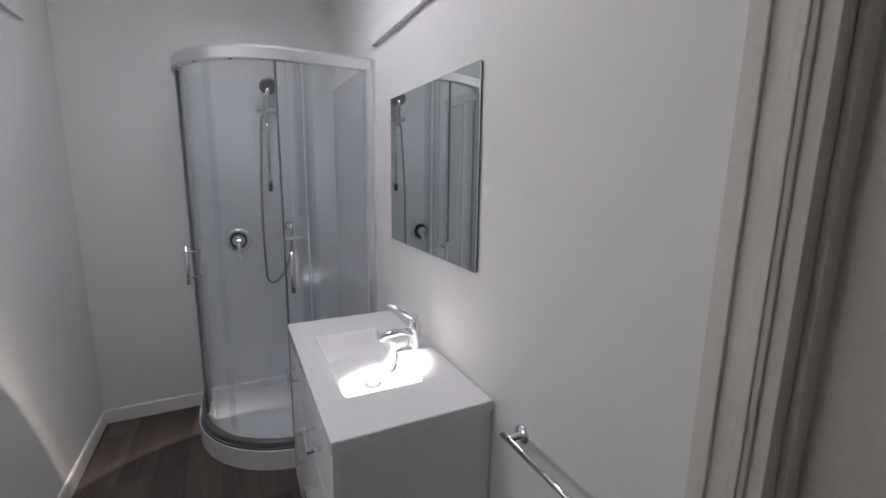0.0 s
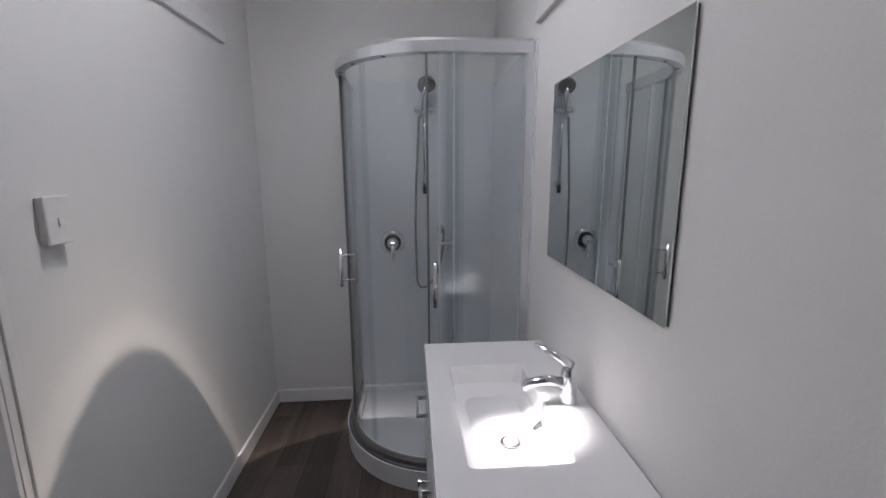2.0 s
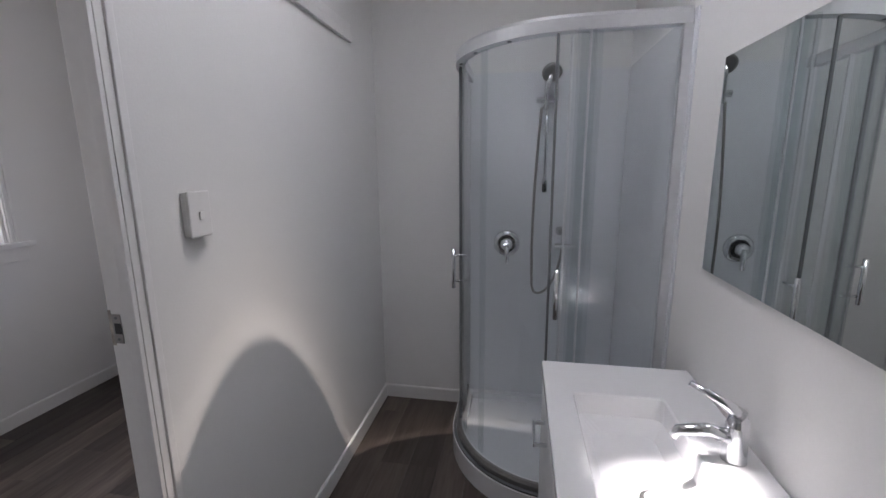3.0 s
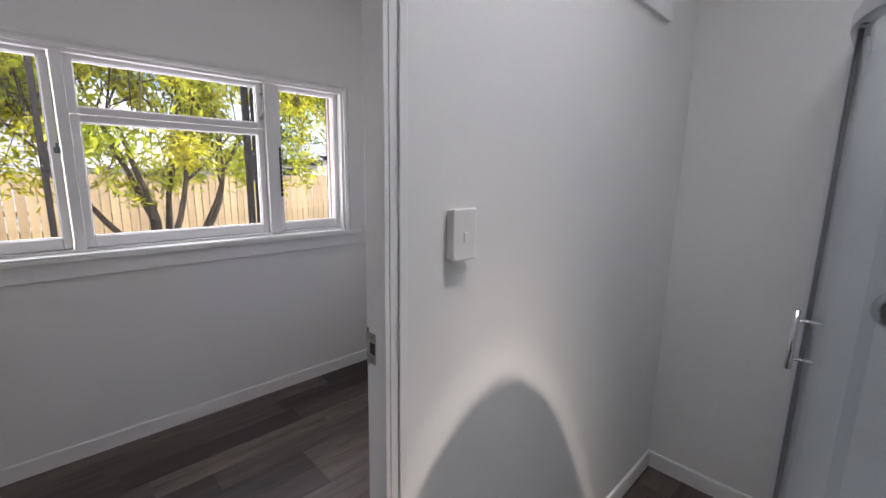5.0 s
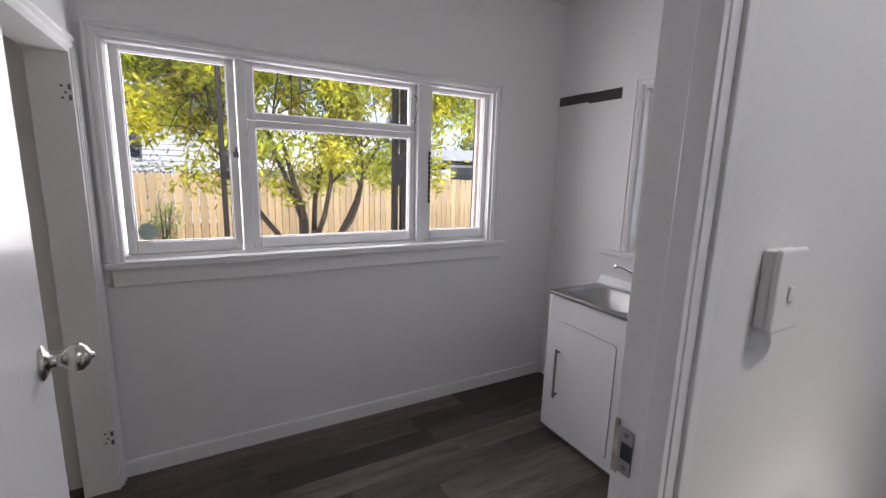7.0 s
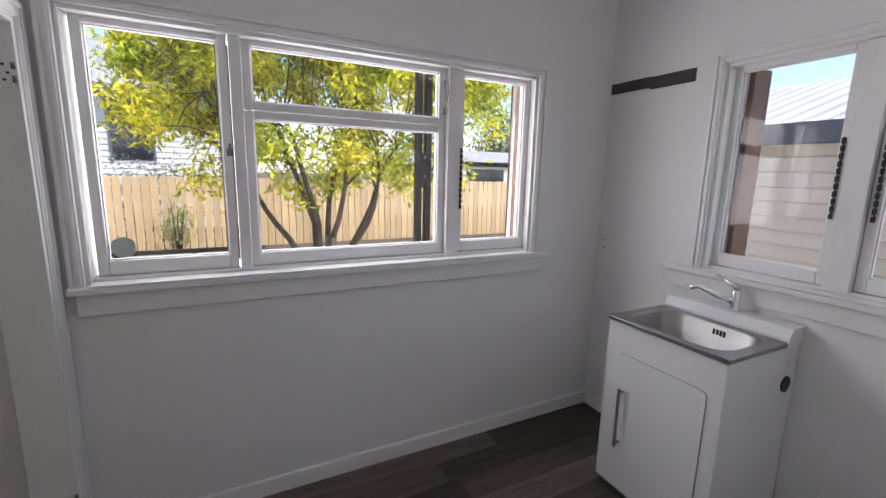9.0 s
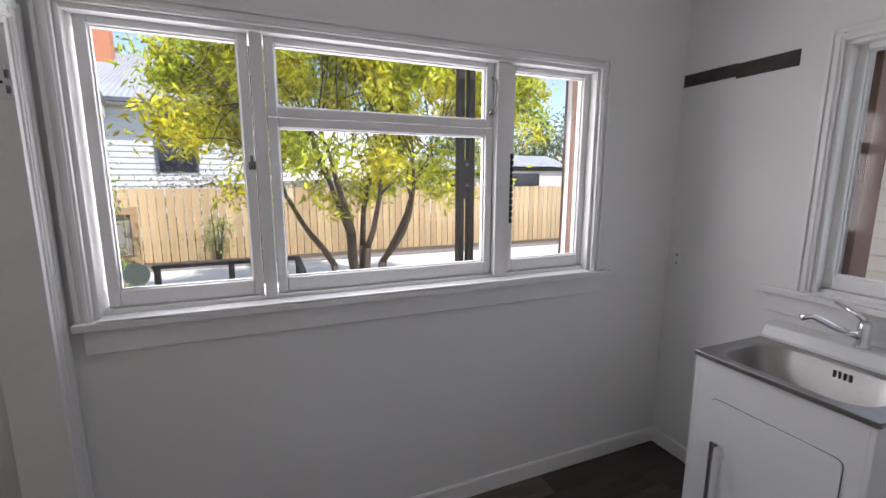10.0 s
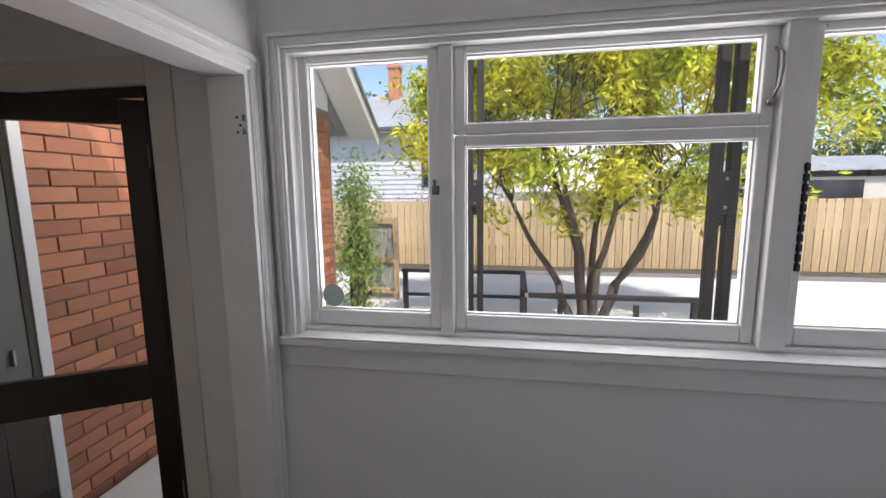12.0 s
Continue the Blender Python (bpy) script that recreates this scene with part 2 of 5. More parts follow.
# ---- building helpers ----
def box(bm, x0, x1, y0, y1, z0, z1, bevel=0.0):
    lo = Vector((min(x0, x1), min(y0, y1), min(z0, z1)))
    hi = Vector((max(x0, x1), max(y0, y1), max(z0, z1)))
    r = bmesh.ops.create_cube(bm, size=1)
    for v in r["verts"]:
        v.co = Vector([lo[i] + (v.co[i] + 0.5) * (hi[i] - lo[i]) for i in range(3)])
    if bevel:
        es = list({e for v in r["verts"] for e in v.link_edges})
        bmesh.ops.bevel(bm, geom=es, offset=bevel, segments=2, affect="EDGES", profile=0.5)
    return bm


def B(*a, bevel=0.0):
    return box(bmesh.new(), *a, bevel=bevel)


def tube(bm, pts, radii, sides=10, caps=True):
    """A round bar through the points, with its own radius at each."""
    if not isinstance(radii, (list, tuple)):
        radii = [radii] * len(pts)
    pts = [Vector(p) for p in pts]
    rings, up = [], None
    for i, p in enumerate(pts):
        d = (pts[min(i + 1, len(pts) - 1)] - pts[max(i - 1, 0)]).normalized()
        if up is None:
            up = d.orthogonal().normalized()
        up = (up - d * up.dot(d)).normalized()
        side = d.cross(up)
        rings.append([bm.verts.new(p + radii[i] * (math.cos(a) * up + math.sin(a) * side)) for a in (2 * math.pi * k / sides for k in range(sides))])
    for a, b in zip(rings, rings[1:]):
        for k in range(sides):
            f = bm.faces.new((a[k], a[(k + 1) % sides], b[(k + 1) % sides], b[k]))
            f.smooth = True
    if caps:
        bm.faces.new(rings[0][::-1])
        bm.faces.new(rings[-1])
    return bm


def T(pts, radii, sides=10):
    return tube(bmesh.new(), pts, radii, sides)


def sweep(bm, path, profile, closed=False):
    """A profile of (out, up) pairs carried along a plan path of (x, y) with mitred corners; out is to the right of travel."""
    n = len(path)
    rows = []
    for i in range(n):
        p = Vector(path[i])
        a = Vector(path[i - 1]) if (i > 0 or closed) else None
        c = Vector(path[(i + 1) % n]) if (i < n - 1 or closed) else None
        d1 = (p - a).normalized() if a is not None else (c - p).normalized()
        d2 = (c - p).normalized() if c is not None else d1
        n1, n2 = Vector((d1.y, -d1.x)), Vector((d2.y, -d2.x))
        m = (n1 + n2).normalized()
        k = 1 / max(0.3, m.dot(n1))
        rows.append([bm.verts.new((p.x + m.x * o * k, p.y + m.y * o * k, u)) for o, u in profile])
    q = len(profile)
    pairs = list(zip(rows, rows[1:])) + ([(rows[-1], rows[0])] if closed else [])
    for a, b in pairs:
        for k in range(q):
            bm.faces.new((a[k], b[k], b[(k + 1) % q], a[(k + 1) % q]))
    if not closed:
        bm.faces.new(rows[0])
        bm.faces.new(rows[-1][::-1])
    bmesh.ops.recalc_face_normals(bm, faces=bm.faces)
    return bm


def lathe(bm, centre, axis, profile, sides=20):
    """A turned body: (distance along axis, radius) pairs."""
    c, ax = Vector(centre), Vector(axis).normalized()
    u = ax.orthogonal().normalized()
    w = ax.cross(u)
    rings = [[bm.verts.new(c + ax * d + max(r, 1e-4) * (math.cos(t) * u + math.sin(t) * w)) for t in (2 * math.pi * k / sides for k in range(sides))] for d, r in profile]
    for a, b in zip(rings, rings[1:]):
        for k in range(sides):
            bm.faces.new((a[k], a[(k + 1) % sides], b[(k + 1) % sides], b[k])).smooth = True
    bm.faces.new(rings[0][::-1])
    bm.faces.new(rings[-1])
    return bm


def L(*a, **k):
    return lathe(bmesh.new(), *a, **k)


def part(name, bm, material, parent=None, label=""):
    """Links a bmesh as one mesh object, under a thing or a part."""
    me = bpy.data.meshes.new(name)
    bmesh.ops.recalc_face_normals(bm, faces=bm.faces)
    bm.to_mesh(me)
    bm.free()
    me.materials.append(material)
    ob = new(name, me)
    if parent is not None:
        ob.parent = parent
        ob.matrix_parent_inverse = parent.matrix_basis.inverted()
    if label:
        ob["label"] = label
    return ob


def thing(name, at, label, category, group="", kind=""):
    ob = new(name)
    ob.empty_display_size = 0.05
    ob.location = at
    return tagged(ob, label, category, group, kind)


def struct(name, bm, material, label, category):
    return tagged(part(name, bm, material), label, category, kind="structure")


def see_through(ob):
    ob.visible_shadow = False
    return ob


# ---- plan ----
XR, XL, XL2 = -0.04, -1.465, -1.545        # bathroom: mirror wall, door wall and its laundry side
YB, YS, YS2 = 5.302, 2.58, 2.45           # back wall, laundry's porch wall and its porch side
XW, XO = -3.57, -3.80                     # window wall, inside and outside
Y0, ZC = 1.25, 2.72                       # bathroom's near end, ceilings
YO = YB + 0.22
YP = 1.02                                 # porch's far end
BD0, BD1, BDH = 2.79, 3.592, 2.03          # bathroom doorway
PD0, PD1, PDH = -3.495, -2.68, 2.005       # doorway from laundry to porch
SD0, SD1, SDH = 1.05, 2.15, 2.00          # screen door's opening
W1A, W1B, W1Z0, W1Z1 = 2.665, 4.735, 1.10, 2.085
W2A, W2B, W2Z0, W2Z1 = -2.875, -1.80, 1.10, 2.085
RD0, RD1 = 1.82, 2.64                     # doorway beside the mirror wall's near end

floor_slab = bmesh.new()
box(floor_slab, XO, 1.4, YP - 0.15, YO, -0.16, -0.004)
floor = struct("floor", floor_slab, SUB, "grey-brown wood-look vinyl plank floor", "floor")


def wall_with_hole(name, axis, a, b, lo, hi, holes, material, label):
    """A wall between planes a and b, from lo to hi along its run, with openings (from, to, bottom, top)."""
    bm = bmesh.new()

    def put(u0, u1, z0, z1):
        if u1 - u0 > 1e-4 and z1 - z0 > 1e-4:
            if axis == "x":
                box(bm, a, b, u0, u1, z0, z1)
            else:
                box(bm, u0, u1, a, b, z0, z1)
    u = lo
    for h0, h1, z0, z1 in sorted(holes):
        put(u, h0, 0, ZC)
        put(h0, h1, 0, z0)
        put(h0, h1, z1, ZC)
        u = h1
    put(u, hi, 0, ZC)
    return struct(name, bm, material, label, "wall")


wall_with_hole("wall_west", "x", XO, XW, YP - 0.15, YO, [(SD0, SD1, 0, SDH), (W1A, W1B, W1Z0, W1Z1)], WALL, "white painted wall below the long laundry window")
wall_with_hole("wall_north", "y", YB, YO, XW, 1.4, [(W2A, W2B, W2Z0, W2Z1)], WALL, "white painted end wall of laundry and bathroom")
wall_with_hole("wall_bathroom_west", "x", XL2, XL, Y0, YB, [(BD0, BD1, 0, BDH)], WALL, "white painted partition with the bathroom doorway")
wall_with_hole("wall_bathroom_east", "x", XR, XR + 0.12, Y0, YB, [(RD0, RD1, 0, BDH)], WALL, "white painted wall behind vanity and mirror")
wall_with_hole("wall_laundry_south", "y", YS2, YS, XW, XL2, [(PD0, PD1, 0, PDH)], WALL, "white painted wall with the porch doorway")
wall_with_hole("wall_porch_south", "y", YP - 0.15, YP, XW, -2.4, [], CREAM, "cream painted porch wall")
wall_with_hole("wall_porch_east", "x", -2.4, -2.28, YP - 0.15, YS2, [], CREAM, "cream painted porch side wall")
wall_with_hole("wall_bathroom_south", "y", Y0 - 0.12, Y0, XL2, 1.4, [], WALL, "white painted wall at the bathroom's near end")
wall_with_hole("wall_hall_east", "x", 1.28, 1.4, Y0, YB, [], CREAM, "cream wall beyond the side doorway")
wall_with_hole("wall_hall_north", "y", 3.4, 3.5, XR + 0.12, 1.28, [], CREAM, "cream wall beyond the side doorway")

# ceiling, open only at the light tube
cb = bmesh.new()
TR = 0.33
box(cb, XO, TUBE[0] - TR, YP - 0.15, YO, ZC, ZC + 0.12)
box(cb, TUBE[0] + TR, 1.4, YP - 0.15, YO, ZC, ZC + 0.12)
box(cb, TUBE[0] - TR, TUBE[0] + TR, YP - 0.15, TUBE[1] - TR, ZC, ZC + 0.12)
box(cb, TUBE[0] - TR, TUBE[0] + TR, TUBE[1] + TR, YO, ZC, ZC + 0.12)
# unseen eave slab outside, added to keep the sun off the side window
box(cb, XO - 0.3, 1.4, YO + 0.001, YO + 0.6, ZC - 0.12, ZC)
struct("ceiling", cb, CEIL, "plain white painted ceiling with an unseen eave slab added for shade", "ceiling")
cc = bmesh.new()
for path in ([(XL2, YB), (XW, YB), (XW, YS), (XL2, YS)], [(XR, YB), (XL, YB), (XL, Y0), (XR, Y0)]):
    sweep(cc, path[::-1], [(-0.001, ZC - 0.002), (-0.001, ZC - 0.045), (-0.012, ZC - 0.045), (-0.045, ZC - 0.012), (-0.045, ZC - 0.002)], True)
struct("trim_cornice", cc, TRIM, "narrow white painted ceiling cornice", "cornice")

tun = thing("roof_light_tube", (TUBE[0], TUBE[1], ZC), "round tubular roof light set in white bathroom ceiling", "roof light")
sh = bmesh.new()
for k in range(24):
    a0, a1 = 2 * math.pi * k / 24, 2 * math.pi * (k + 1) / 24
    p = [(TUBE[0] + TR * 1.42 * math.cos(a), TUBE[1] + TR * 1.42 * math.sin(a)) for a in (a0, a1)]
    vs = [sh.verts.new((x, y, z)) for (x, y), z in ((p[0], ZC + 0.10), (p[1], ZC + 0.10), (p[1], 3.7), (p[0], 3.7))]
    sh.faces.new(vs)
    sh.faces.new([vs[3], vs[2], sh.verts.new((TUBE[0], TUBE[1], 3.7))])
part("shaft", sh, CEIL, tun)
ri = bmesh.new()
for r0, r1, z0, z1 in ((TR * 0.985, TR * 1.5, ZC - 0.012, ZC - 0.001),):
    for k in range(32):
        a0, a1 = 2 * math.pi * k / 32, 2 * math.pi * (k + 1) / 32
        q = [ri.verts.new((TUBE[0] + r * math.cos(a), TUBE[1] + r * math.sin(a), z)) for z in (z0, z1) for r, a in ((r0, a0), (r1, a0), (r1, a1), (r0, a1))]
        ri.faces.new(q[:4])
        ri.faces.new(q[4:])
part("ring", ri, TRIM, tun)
# unseen disc and tinted ring added to shape the arch of light
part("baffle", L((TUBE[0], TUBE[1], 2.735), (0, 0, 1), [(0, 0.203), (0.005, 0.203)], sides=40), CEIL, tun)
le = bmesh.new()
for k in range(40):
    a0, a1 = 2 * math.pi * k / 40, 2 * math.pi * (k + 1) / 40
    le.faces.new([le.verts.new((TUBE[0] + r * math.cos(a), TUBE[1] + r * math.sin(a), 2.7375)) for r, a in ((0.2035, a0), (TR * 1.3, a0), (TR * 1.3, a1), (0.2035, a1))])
part("lens_ring", le, LIGHTMASK, tun, "unseen ring, darker outwards, added to shape the light")
# unseen plate with a pinhole, added to soften the arch's outer edge
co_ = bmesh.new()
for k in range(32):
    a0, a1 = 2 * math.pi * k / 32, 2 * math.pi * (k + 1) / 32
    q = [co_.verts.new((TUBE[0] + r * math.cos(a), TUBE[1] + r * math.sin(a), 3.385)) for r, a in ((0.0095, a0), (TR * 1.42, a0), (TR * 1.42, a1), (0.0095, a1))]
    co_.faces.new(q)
part("light_stop", co_, CEIL, tun)


# ---- trim: baseboards, architraves, jambs ----
def baseboard(path):
    bm = bmesh.new()
    sweep(bm, path, [(0, 0), (0.013, 0), (0.013, 0.078), (0.009, 0.085), (0, 0.085)])
    return struct("baseboard", bm, TRIM, "low white painted baseboard", "baseboard")


baseboard([(XL2, YB), (XW, YB), (XW, YS)][::-1])
baseboard([(XR - 0.9, YB), (XL, YB), (XL, BD1 + 0.021)][::-1])
baseboard([(XL, BD0 - 0.021), (XL, Y0), (XR, Y0), (XR, RD0 - 0.08)][::-1])
baseboard([(XR, RD1 + 0.085), (XR, 3.315)][::-1])
baseboard([(XL2, BD1 + 0.07), (XL2, YB)][::-1])


def architrave(name, axis, plane, out, u0, u1, top, width, label, bottom=0.0, mat_=None, thick=0.018, plain=False):
    """Moulded boards round an opening, on one face of a wall: two uprights and a head with two raised lines."""
    bm = bmesh.new()

    def put(a0, a1, z0, z1, t, bev):
        c0, c1 = plane, plane + out * t
        if axis == "x":
            box(bm, c0, c1, a0, a1, z0, z1, bev)
        else:
            box(bm, a0, a1, c0, c1, z0, z1, bev)
    for f0, f1, t in ((0.0, 1.0, thick * 0.6), (0.62, 0.98, thick), (0.1, 0.26, thick * 0.85))[:1 if plain else 3]:
        w0, w1 = width * f0, width * f1
        e = 0.0008 * t / thick
        put(u0 - w1, u0 - w0, bottom, top + w1 - e, t, 0.002)
        put(u1 + w0, u1 + w1, bottom, top + w1 - e, t, 0.002)
        put(u0 - w0 + 0.0005, u1 + w0 - 0.0005, top + w0, top + w1 - e, t - 0.0004, 0.002)
    return struct(name, bm, mat_ or TRIM, label, "architrave")


def jambs(name, axis, p0, p1, u0, u1, top, label, stop=None, mat_=None):
    """The lining of a doorway, with a stop bead."""
    bm = bmesh.new()

    def put(a0, a1, c0, c1, z0, z1, bev=0.0015):
        if axis == "x":
            box(bm, c0, c1, a0, a1, z0, z1, bev)
        else:
            box(bm, a0, a1, c0, c1, z0, z1, bev)
    lo, hi = min(p0, p1) - 0.004, max(p0, p1) + 0.004
    put(u0 - 0.001, u0 + 0.02, lo, hi, 0, top)
    put(u1 - 0.02, u1 + 0.001, lo, hi, 0, top)
    put(u0 + 0.021, u1 - 0.021, lo, hi, top - 0.02, top + 0.001)
    if stop:
        put(u0 + 0.0205, u0 + 0.032, stop[0], stop[1], 0, top - 0.021)
        put(u1 - 0.032, u1 - 0.0205, stop[0], stop[1], 0, top - 0.021)
        put(u0 + 0.033, u1 - 0.033, stop[0], stop[1], top - 0.032, top - 0.0215)
    return struct(name, bm, mat_ or TRIM, label, "door frame")


jambs("door_frame_1", "x", XL2, XL, BD0, BD1, BDH, "white painted bathroom door lining", stop=(XL2 + 0.052, XL + 0.002))
architrave("trim_bathroom_side", "x", XL, 1, BD0, BD1, BDH, 0.020, "white architrave round the bathroom doorway", plain=True)
architrave("trim_laundry_side", "x", XL2, -1, BD0, BD1, BDH, 0.078, "white architrave round the bathroom doorway", plain=True)
jambs("door_frame_2", "y", YS2, YS, PD0, PD1, PDH, "white painted porch door lining with bare hinges")
architrave("trim_porch_doorway", "y", YS, 1, PD0, PD1, PDH, 0.055, "moulded white architrave round the porch doorway")
jambs("door_frame_3", "x", XR, XR + 0.12, RD0, RD1, BDH, "cream painted side door lining", stop=(XR + 0.03, XR + 0.07), mat_=CREAM)
architrave("trim_side_doorway", "x", XR, -1, RD0, RD1, BDH, 0.08, "moulded cream architrave beside the mirror wall", mat_=CREAM)
architrave("trim_screen_door", "x", XW, 1, SD0, SD1 - 0.01, SDH, 0.10, "flat cream board round the screen door", mat_=CREAM, plain=True)

# picture rails
for nm, x, s, y0, y1, z in (("trim_rail_west", XL, 1, BD1 + 0.2, 4.93, 2.13), ("trim_rail_east", XR, -1, 2.9, 4.40, 2.085)):
    bm = B(x, x + s * 0.02, y0, y1, z, z + 0.04, bevel=0.004)
    box(bm, x, x + s * 0.012, y0, y1, z + 0.0405, z + 0.085, 0.003)
    struct(nm, bm, TRIM, "short length of white painted picture rail", "picture rail")


# ---- windows ----
def swap(axis, u0, u1, c0, c1, z0, z1):
    return (c0, c1, u0, u1, z0, z1) if axis == "x" else (u0, u1, c0, c1, z0, z1)


def window(name, axis, face, out, u0, u1, z0, z1, lights, posts, label, horn=(0.06, 0.12)):
    """A timber window: lining, architrave, sill with apron, posts, sashes. out: sign of the way outdoors. lights: (from, to, bottom, top) of glass."""
    w = thing(name, (face, (u0 + u1) / 2, z0) if axis == "x" else ((u0 + u1) / 2, face, z0), label, "window", kind="structure")
    gl = face + out * 0.08

    def P(nm, *spans, material=TRIM, bevel=0.003, parent=w, label=""):
        bm = bmesh.new()
        for (a0, a1, d0, d1, b0, b1) in spans:
            box(bm, *swap(axis, a0, a1, face + out * d0, face + out * d1, b0, b1), bevel)
        return part(nm, bm, material, parent, label)
    P("window_frame", (u0 - 0.002, u0 + 0.012, 0.001, 0.2, z0, z1), (u1 - 0.012, u1 + 0.002, 0.001, 0.2, z0, z1), (u0 + 0.0125, u1 - 0.0125, 0.001, 0.2, z1 - 0.012, z1 + 0.002), (u0 + 0.0125, u1 - 0.0125, 0.03, 0.24, z0 - 0.01, z0 + 0.0205))
    for d in posts:
        P("post", (d[0], d[1], 0.018, 0.13, z0 + 0.0125, z1 - 0.0125))
    ar, at = 0.050, 0.048
    P("architrave", (u0 - ar, u0 - 0.004, -0.018, -0.0005, z0 + 0.0, z1 + at), (u1 + 0.004, u1 + ar, -0.018, -0.0005, z0 + 0.0, z1 + at), (u0 - 0.0035, u1 + 0.0035, -0.0175, -0.0005, z1 + 0.004, z1 + at))
    P("architrave_bead", (u0 - ar, u0 - ar + 0.014, -0.026, -0.0185, z0 + 0.0, z1 + at), (u1 + ar - 0.014, u1 + ar, -0.026, -0.0185, z0 + 0.0, z1 + at), (u0 - ar + 0.0145, u1 + ar - 0.0145, -0.0258, -0.0185, z1 + at - 0.014, z1 + at), (u0 - 0.026, u0 - 0.012, -0.024, -0.0185, z0 + 0.0, z1 + 0.026), (u1 + 0.012, u1 + 0.026, -0.024, -0.0185, z0 + 0.0, z1 + 0.026), (u0 - 0.0115, u1 + 0.0115, -0.0238, -0.0185, z1 + 0.012, z1 + 0.026), bevel=0.002)
    P("window_sill", (u0 - horn[0], u1 + horn[1], -0.05, -0.0005, z0 - 0.028, z0 - 0.001), (u0 + 0.013, u1 - 0.013, -0.049, 0.029, z0 + 0.0005, z0 + 0.006), bevel=0.004)
    P("apron", (u0 - horn[0] + 0.02, u1 + horn[1] - 0.03, -0.02, -0.0005, z0 - 0.115, z0 - 0.0285))
    for (a0, a1, b0, b1) in lights:
        s, sb = 0.036, 0.058 if b0 < 1.5 else 0.036
        sash = P("sash", (a0 - s, a0, 0.05, 0.10, b0 - sb, b1 + s), (a1, a1 + s, 0.05, 0.10, b0 - sb, b1 + s), (a0 + 0.0005, a1 - 0.0005, 0.05, 0.0995, b0 - sb, b0), (a0 + 0.0005, a1 - 0.0005, 0.05, 0.0995, b1, b1 + s), bevel=0.005)
        see_through(P("pane", (a0 - 0.004, a1 + 0.004, 0.08, 0.083, b0 - 0.004, b1 + 0.004), material=PANE, bevel=0, parent=sash))
        P("putty", (a0, a0 + 0.005, 0.066, 0.0795, b0, b1), (a1 - 0.005, a1, 0.066, 0.0795, b0, b1), (a0 + 0.0055, a1 - 0.0055, 0.066, 0.0795, b0, b0 + 0.005), (a0 + 0.0055, a1 - 0.0055, 0.066, 0.0795, b1 - 0.005, b1), parent=sash, bevel=0)
    return w, P


win1, WP = window("window_1", "x", XW, -1, W1A, W1B, W1Z0, W1Z1,
                  [(2.725, 3.150, 1.180, 2.050), (3.275, 4.150, 1.832, 2.050), (3.275, 4.150, 1.180, 1.757), (4.300, 4.690, 1.180, 2.050)],
                  [(3.192, 3.236), (4.190, 4.262)], "long white painted timber laundry window with four lights", horn=(0.055, 0.12))
win2, WQ = window("window_2", "y", YB, 1, W2A, W2B, W2Z0, W2Z1,
                  [(-2.835, -2.43, 1.180, 2.050), (-2.27, -1.90, 1.180, 2.050)], [(-2.392, -2.308), (-1.8625, W2B - 0.0125)], "white painted two-light timber window over the laundry tub", horn=(0.18, 0.12))


def catch(P, u, z, long=False):
    """A small dark casement catch, or a perforated stay bar."""
    if long:
        bm_label = "dark perforated casement stay"
        P("casement_stay", *[(u - 0.006, u + 0.006, 0.036, 0.048, z + k * 0.03, z + k * 0.03 + 0.022) for k in range(11)], (u - 0.003, u + 0.003, 0.041, 0.047, z, z + 0.325), material=BLACK, bevel=0.001, label=bm_label)
    else:
        P("casement_catch", (u - 0.013, u + 0.013, 0.030, 0.050, z, z + 0.03), (u - 0.005, u + 0.005, 0.010, 0.0295, z + 0.008, z + 0.05), material=GASKET, bevel=0.003, label="worn dark metal catch")


catch(WP, 3.176, 1.60)
catch(WP, 4.285, 1.36, True)
catch(WQ, -2.415, 1.40, True)
catch(WQ, -2.285, 1.40, True)
ch = T([(XW - 0.045, 4.172, 1.86), (XW - 0.020, 4.178, 1.90), (XW - 0.016, 4.182, 1.95), (XW - 0.022, 4.182, 1.99), (XW - 0.045, 4.176, 2.01)], 0.005, 8)
lathe(ch, (XW - 0.047, 4.172, 1.86), (1, 0, 0), [(0, 0.012), (0.012, 0.012), (0.016, 0.006)], 12)
part("fanlight_handle", ch, STEEL, win1, "curved painted fanlight handle")
part("window_sticker", L((XW - 0.0785, 2.772, 1.228), (1, 0, 0), [(0, 0.042), (0.001, 0.042)], sides=32), DISC, win1, "round pale green sticker on the glass")
# weathered timber cheeks outside the window openings
for nm, a in (("sash_cheek", (XW - 0.165, XW - 0.104, 4.708, 4.7225, 1.13, 2.07)), ("sash_cheek", (-2.832, -2.806, YB + 0.104, YO + 0.02, 1.13, 2.07)), ("shutter_stile", (XO - 0.045, XO - 0.005, 4.752, 4.785, 1.0, 2.2)), ("shutter_stile", (W2A - 0.045, W2A - 0.001, YO + 0.005, YO + 0.09, 1.0, 2.2))):
    tagged(part(nm, B(*a, bevel=0.004), OLDWOOD), "weathered red-brown timber strip outside the window", "timber strip", kind="structure")


# ---- bathroom ----
def shower_path(inset, step=12):
    """Plan line of the curved shower front, inset from the tray's edge, from the back wall round to the mirror wall."""
    x0, y0, r = XR - 0.905 + inset, YB - 0.895 + inset, 0.54 - inset
    pts = [(x0, YB - 0.012), (x0, y0 + r)]
    for k in range(1, step + 1):
        a = math.pi + (math.pi / 2) * k / step
        pts.append((x0 + r + r * math.cos(a), y0 + r + r * math.sin(a)))
    pts.append((XR - 0.012, y0))
    return pts


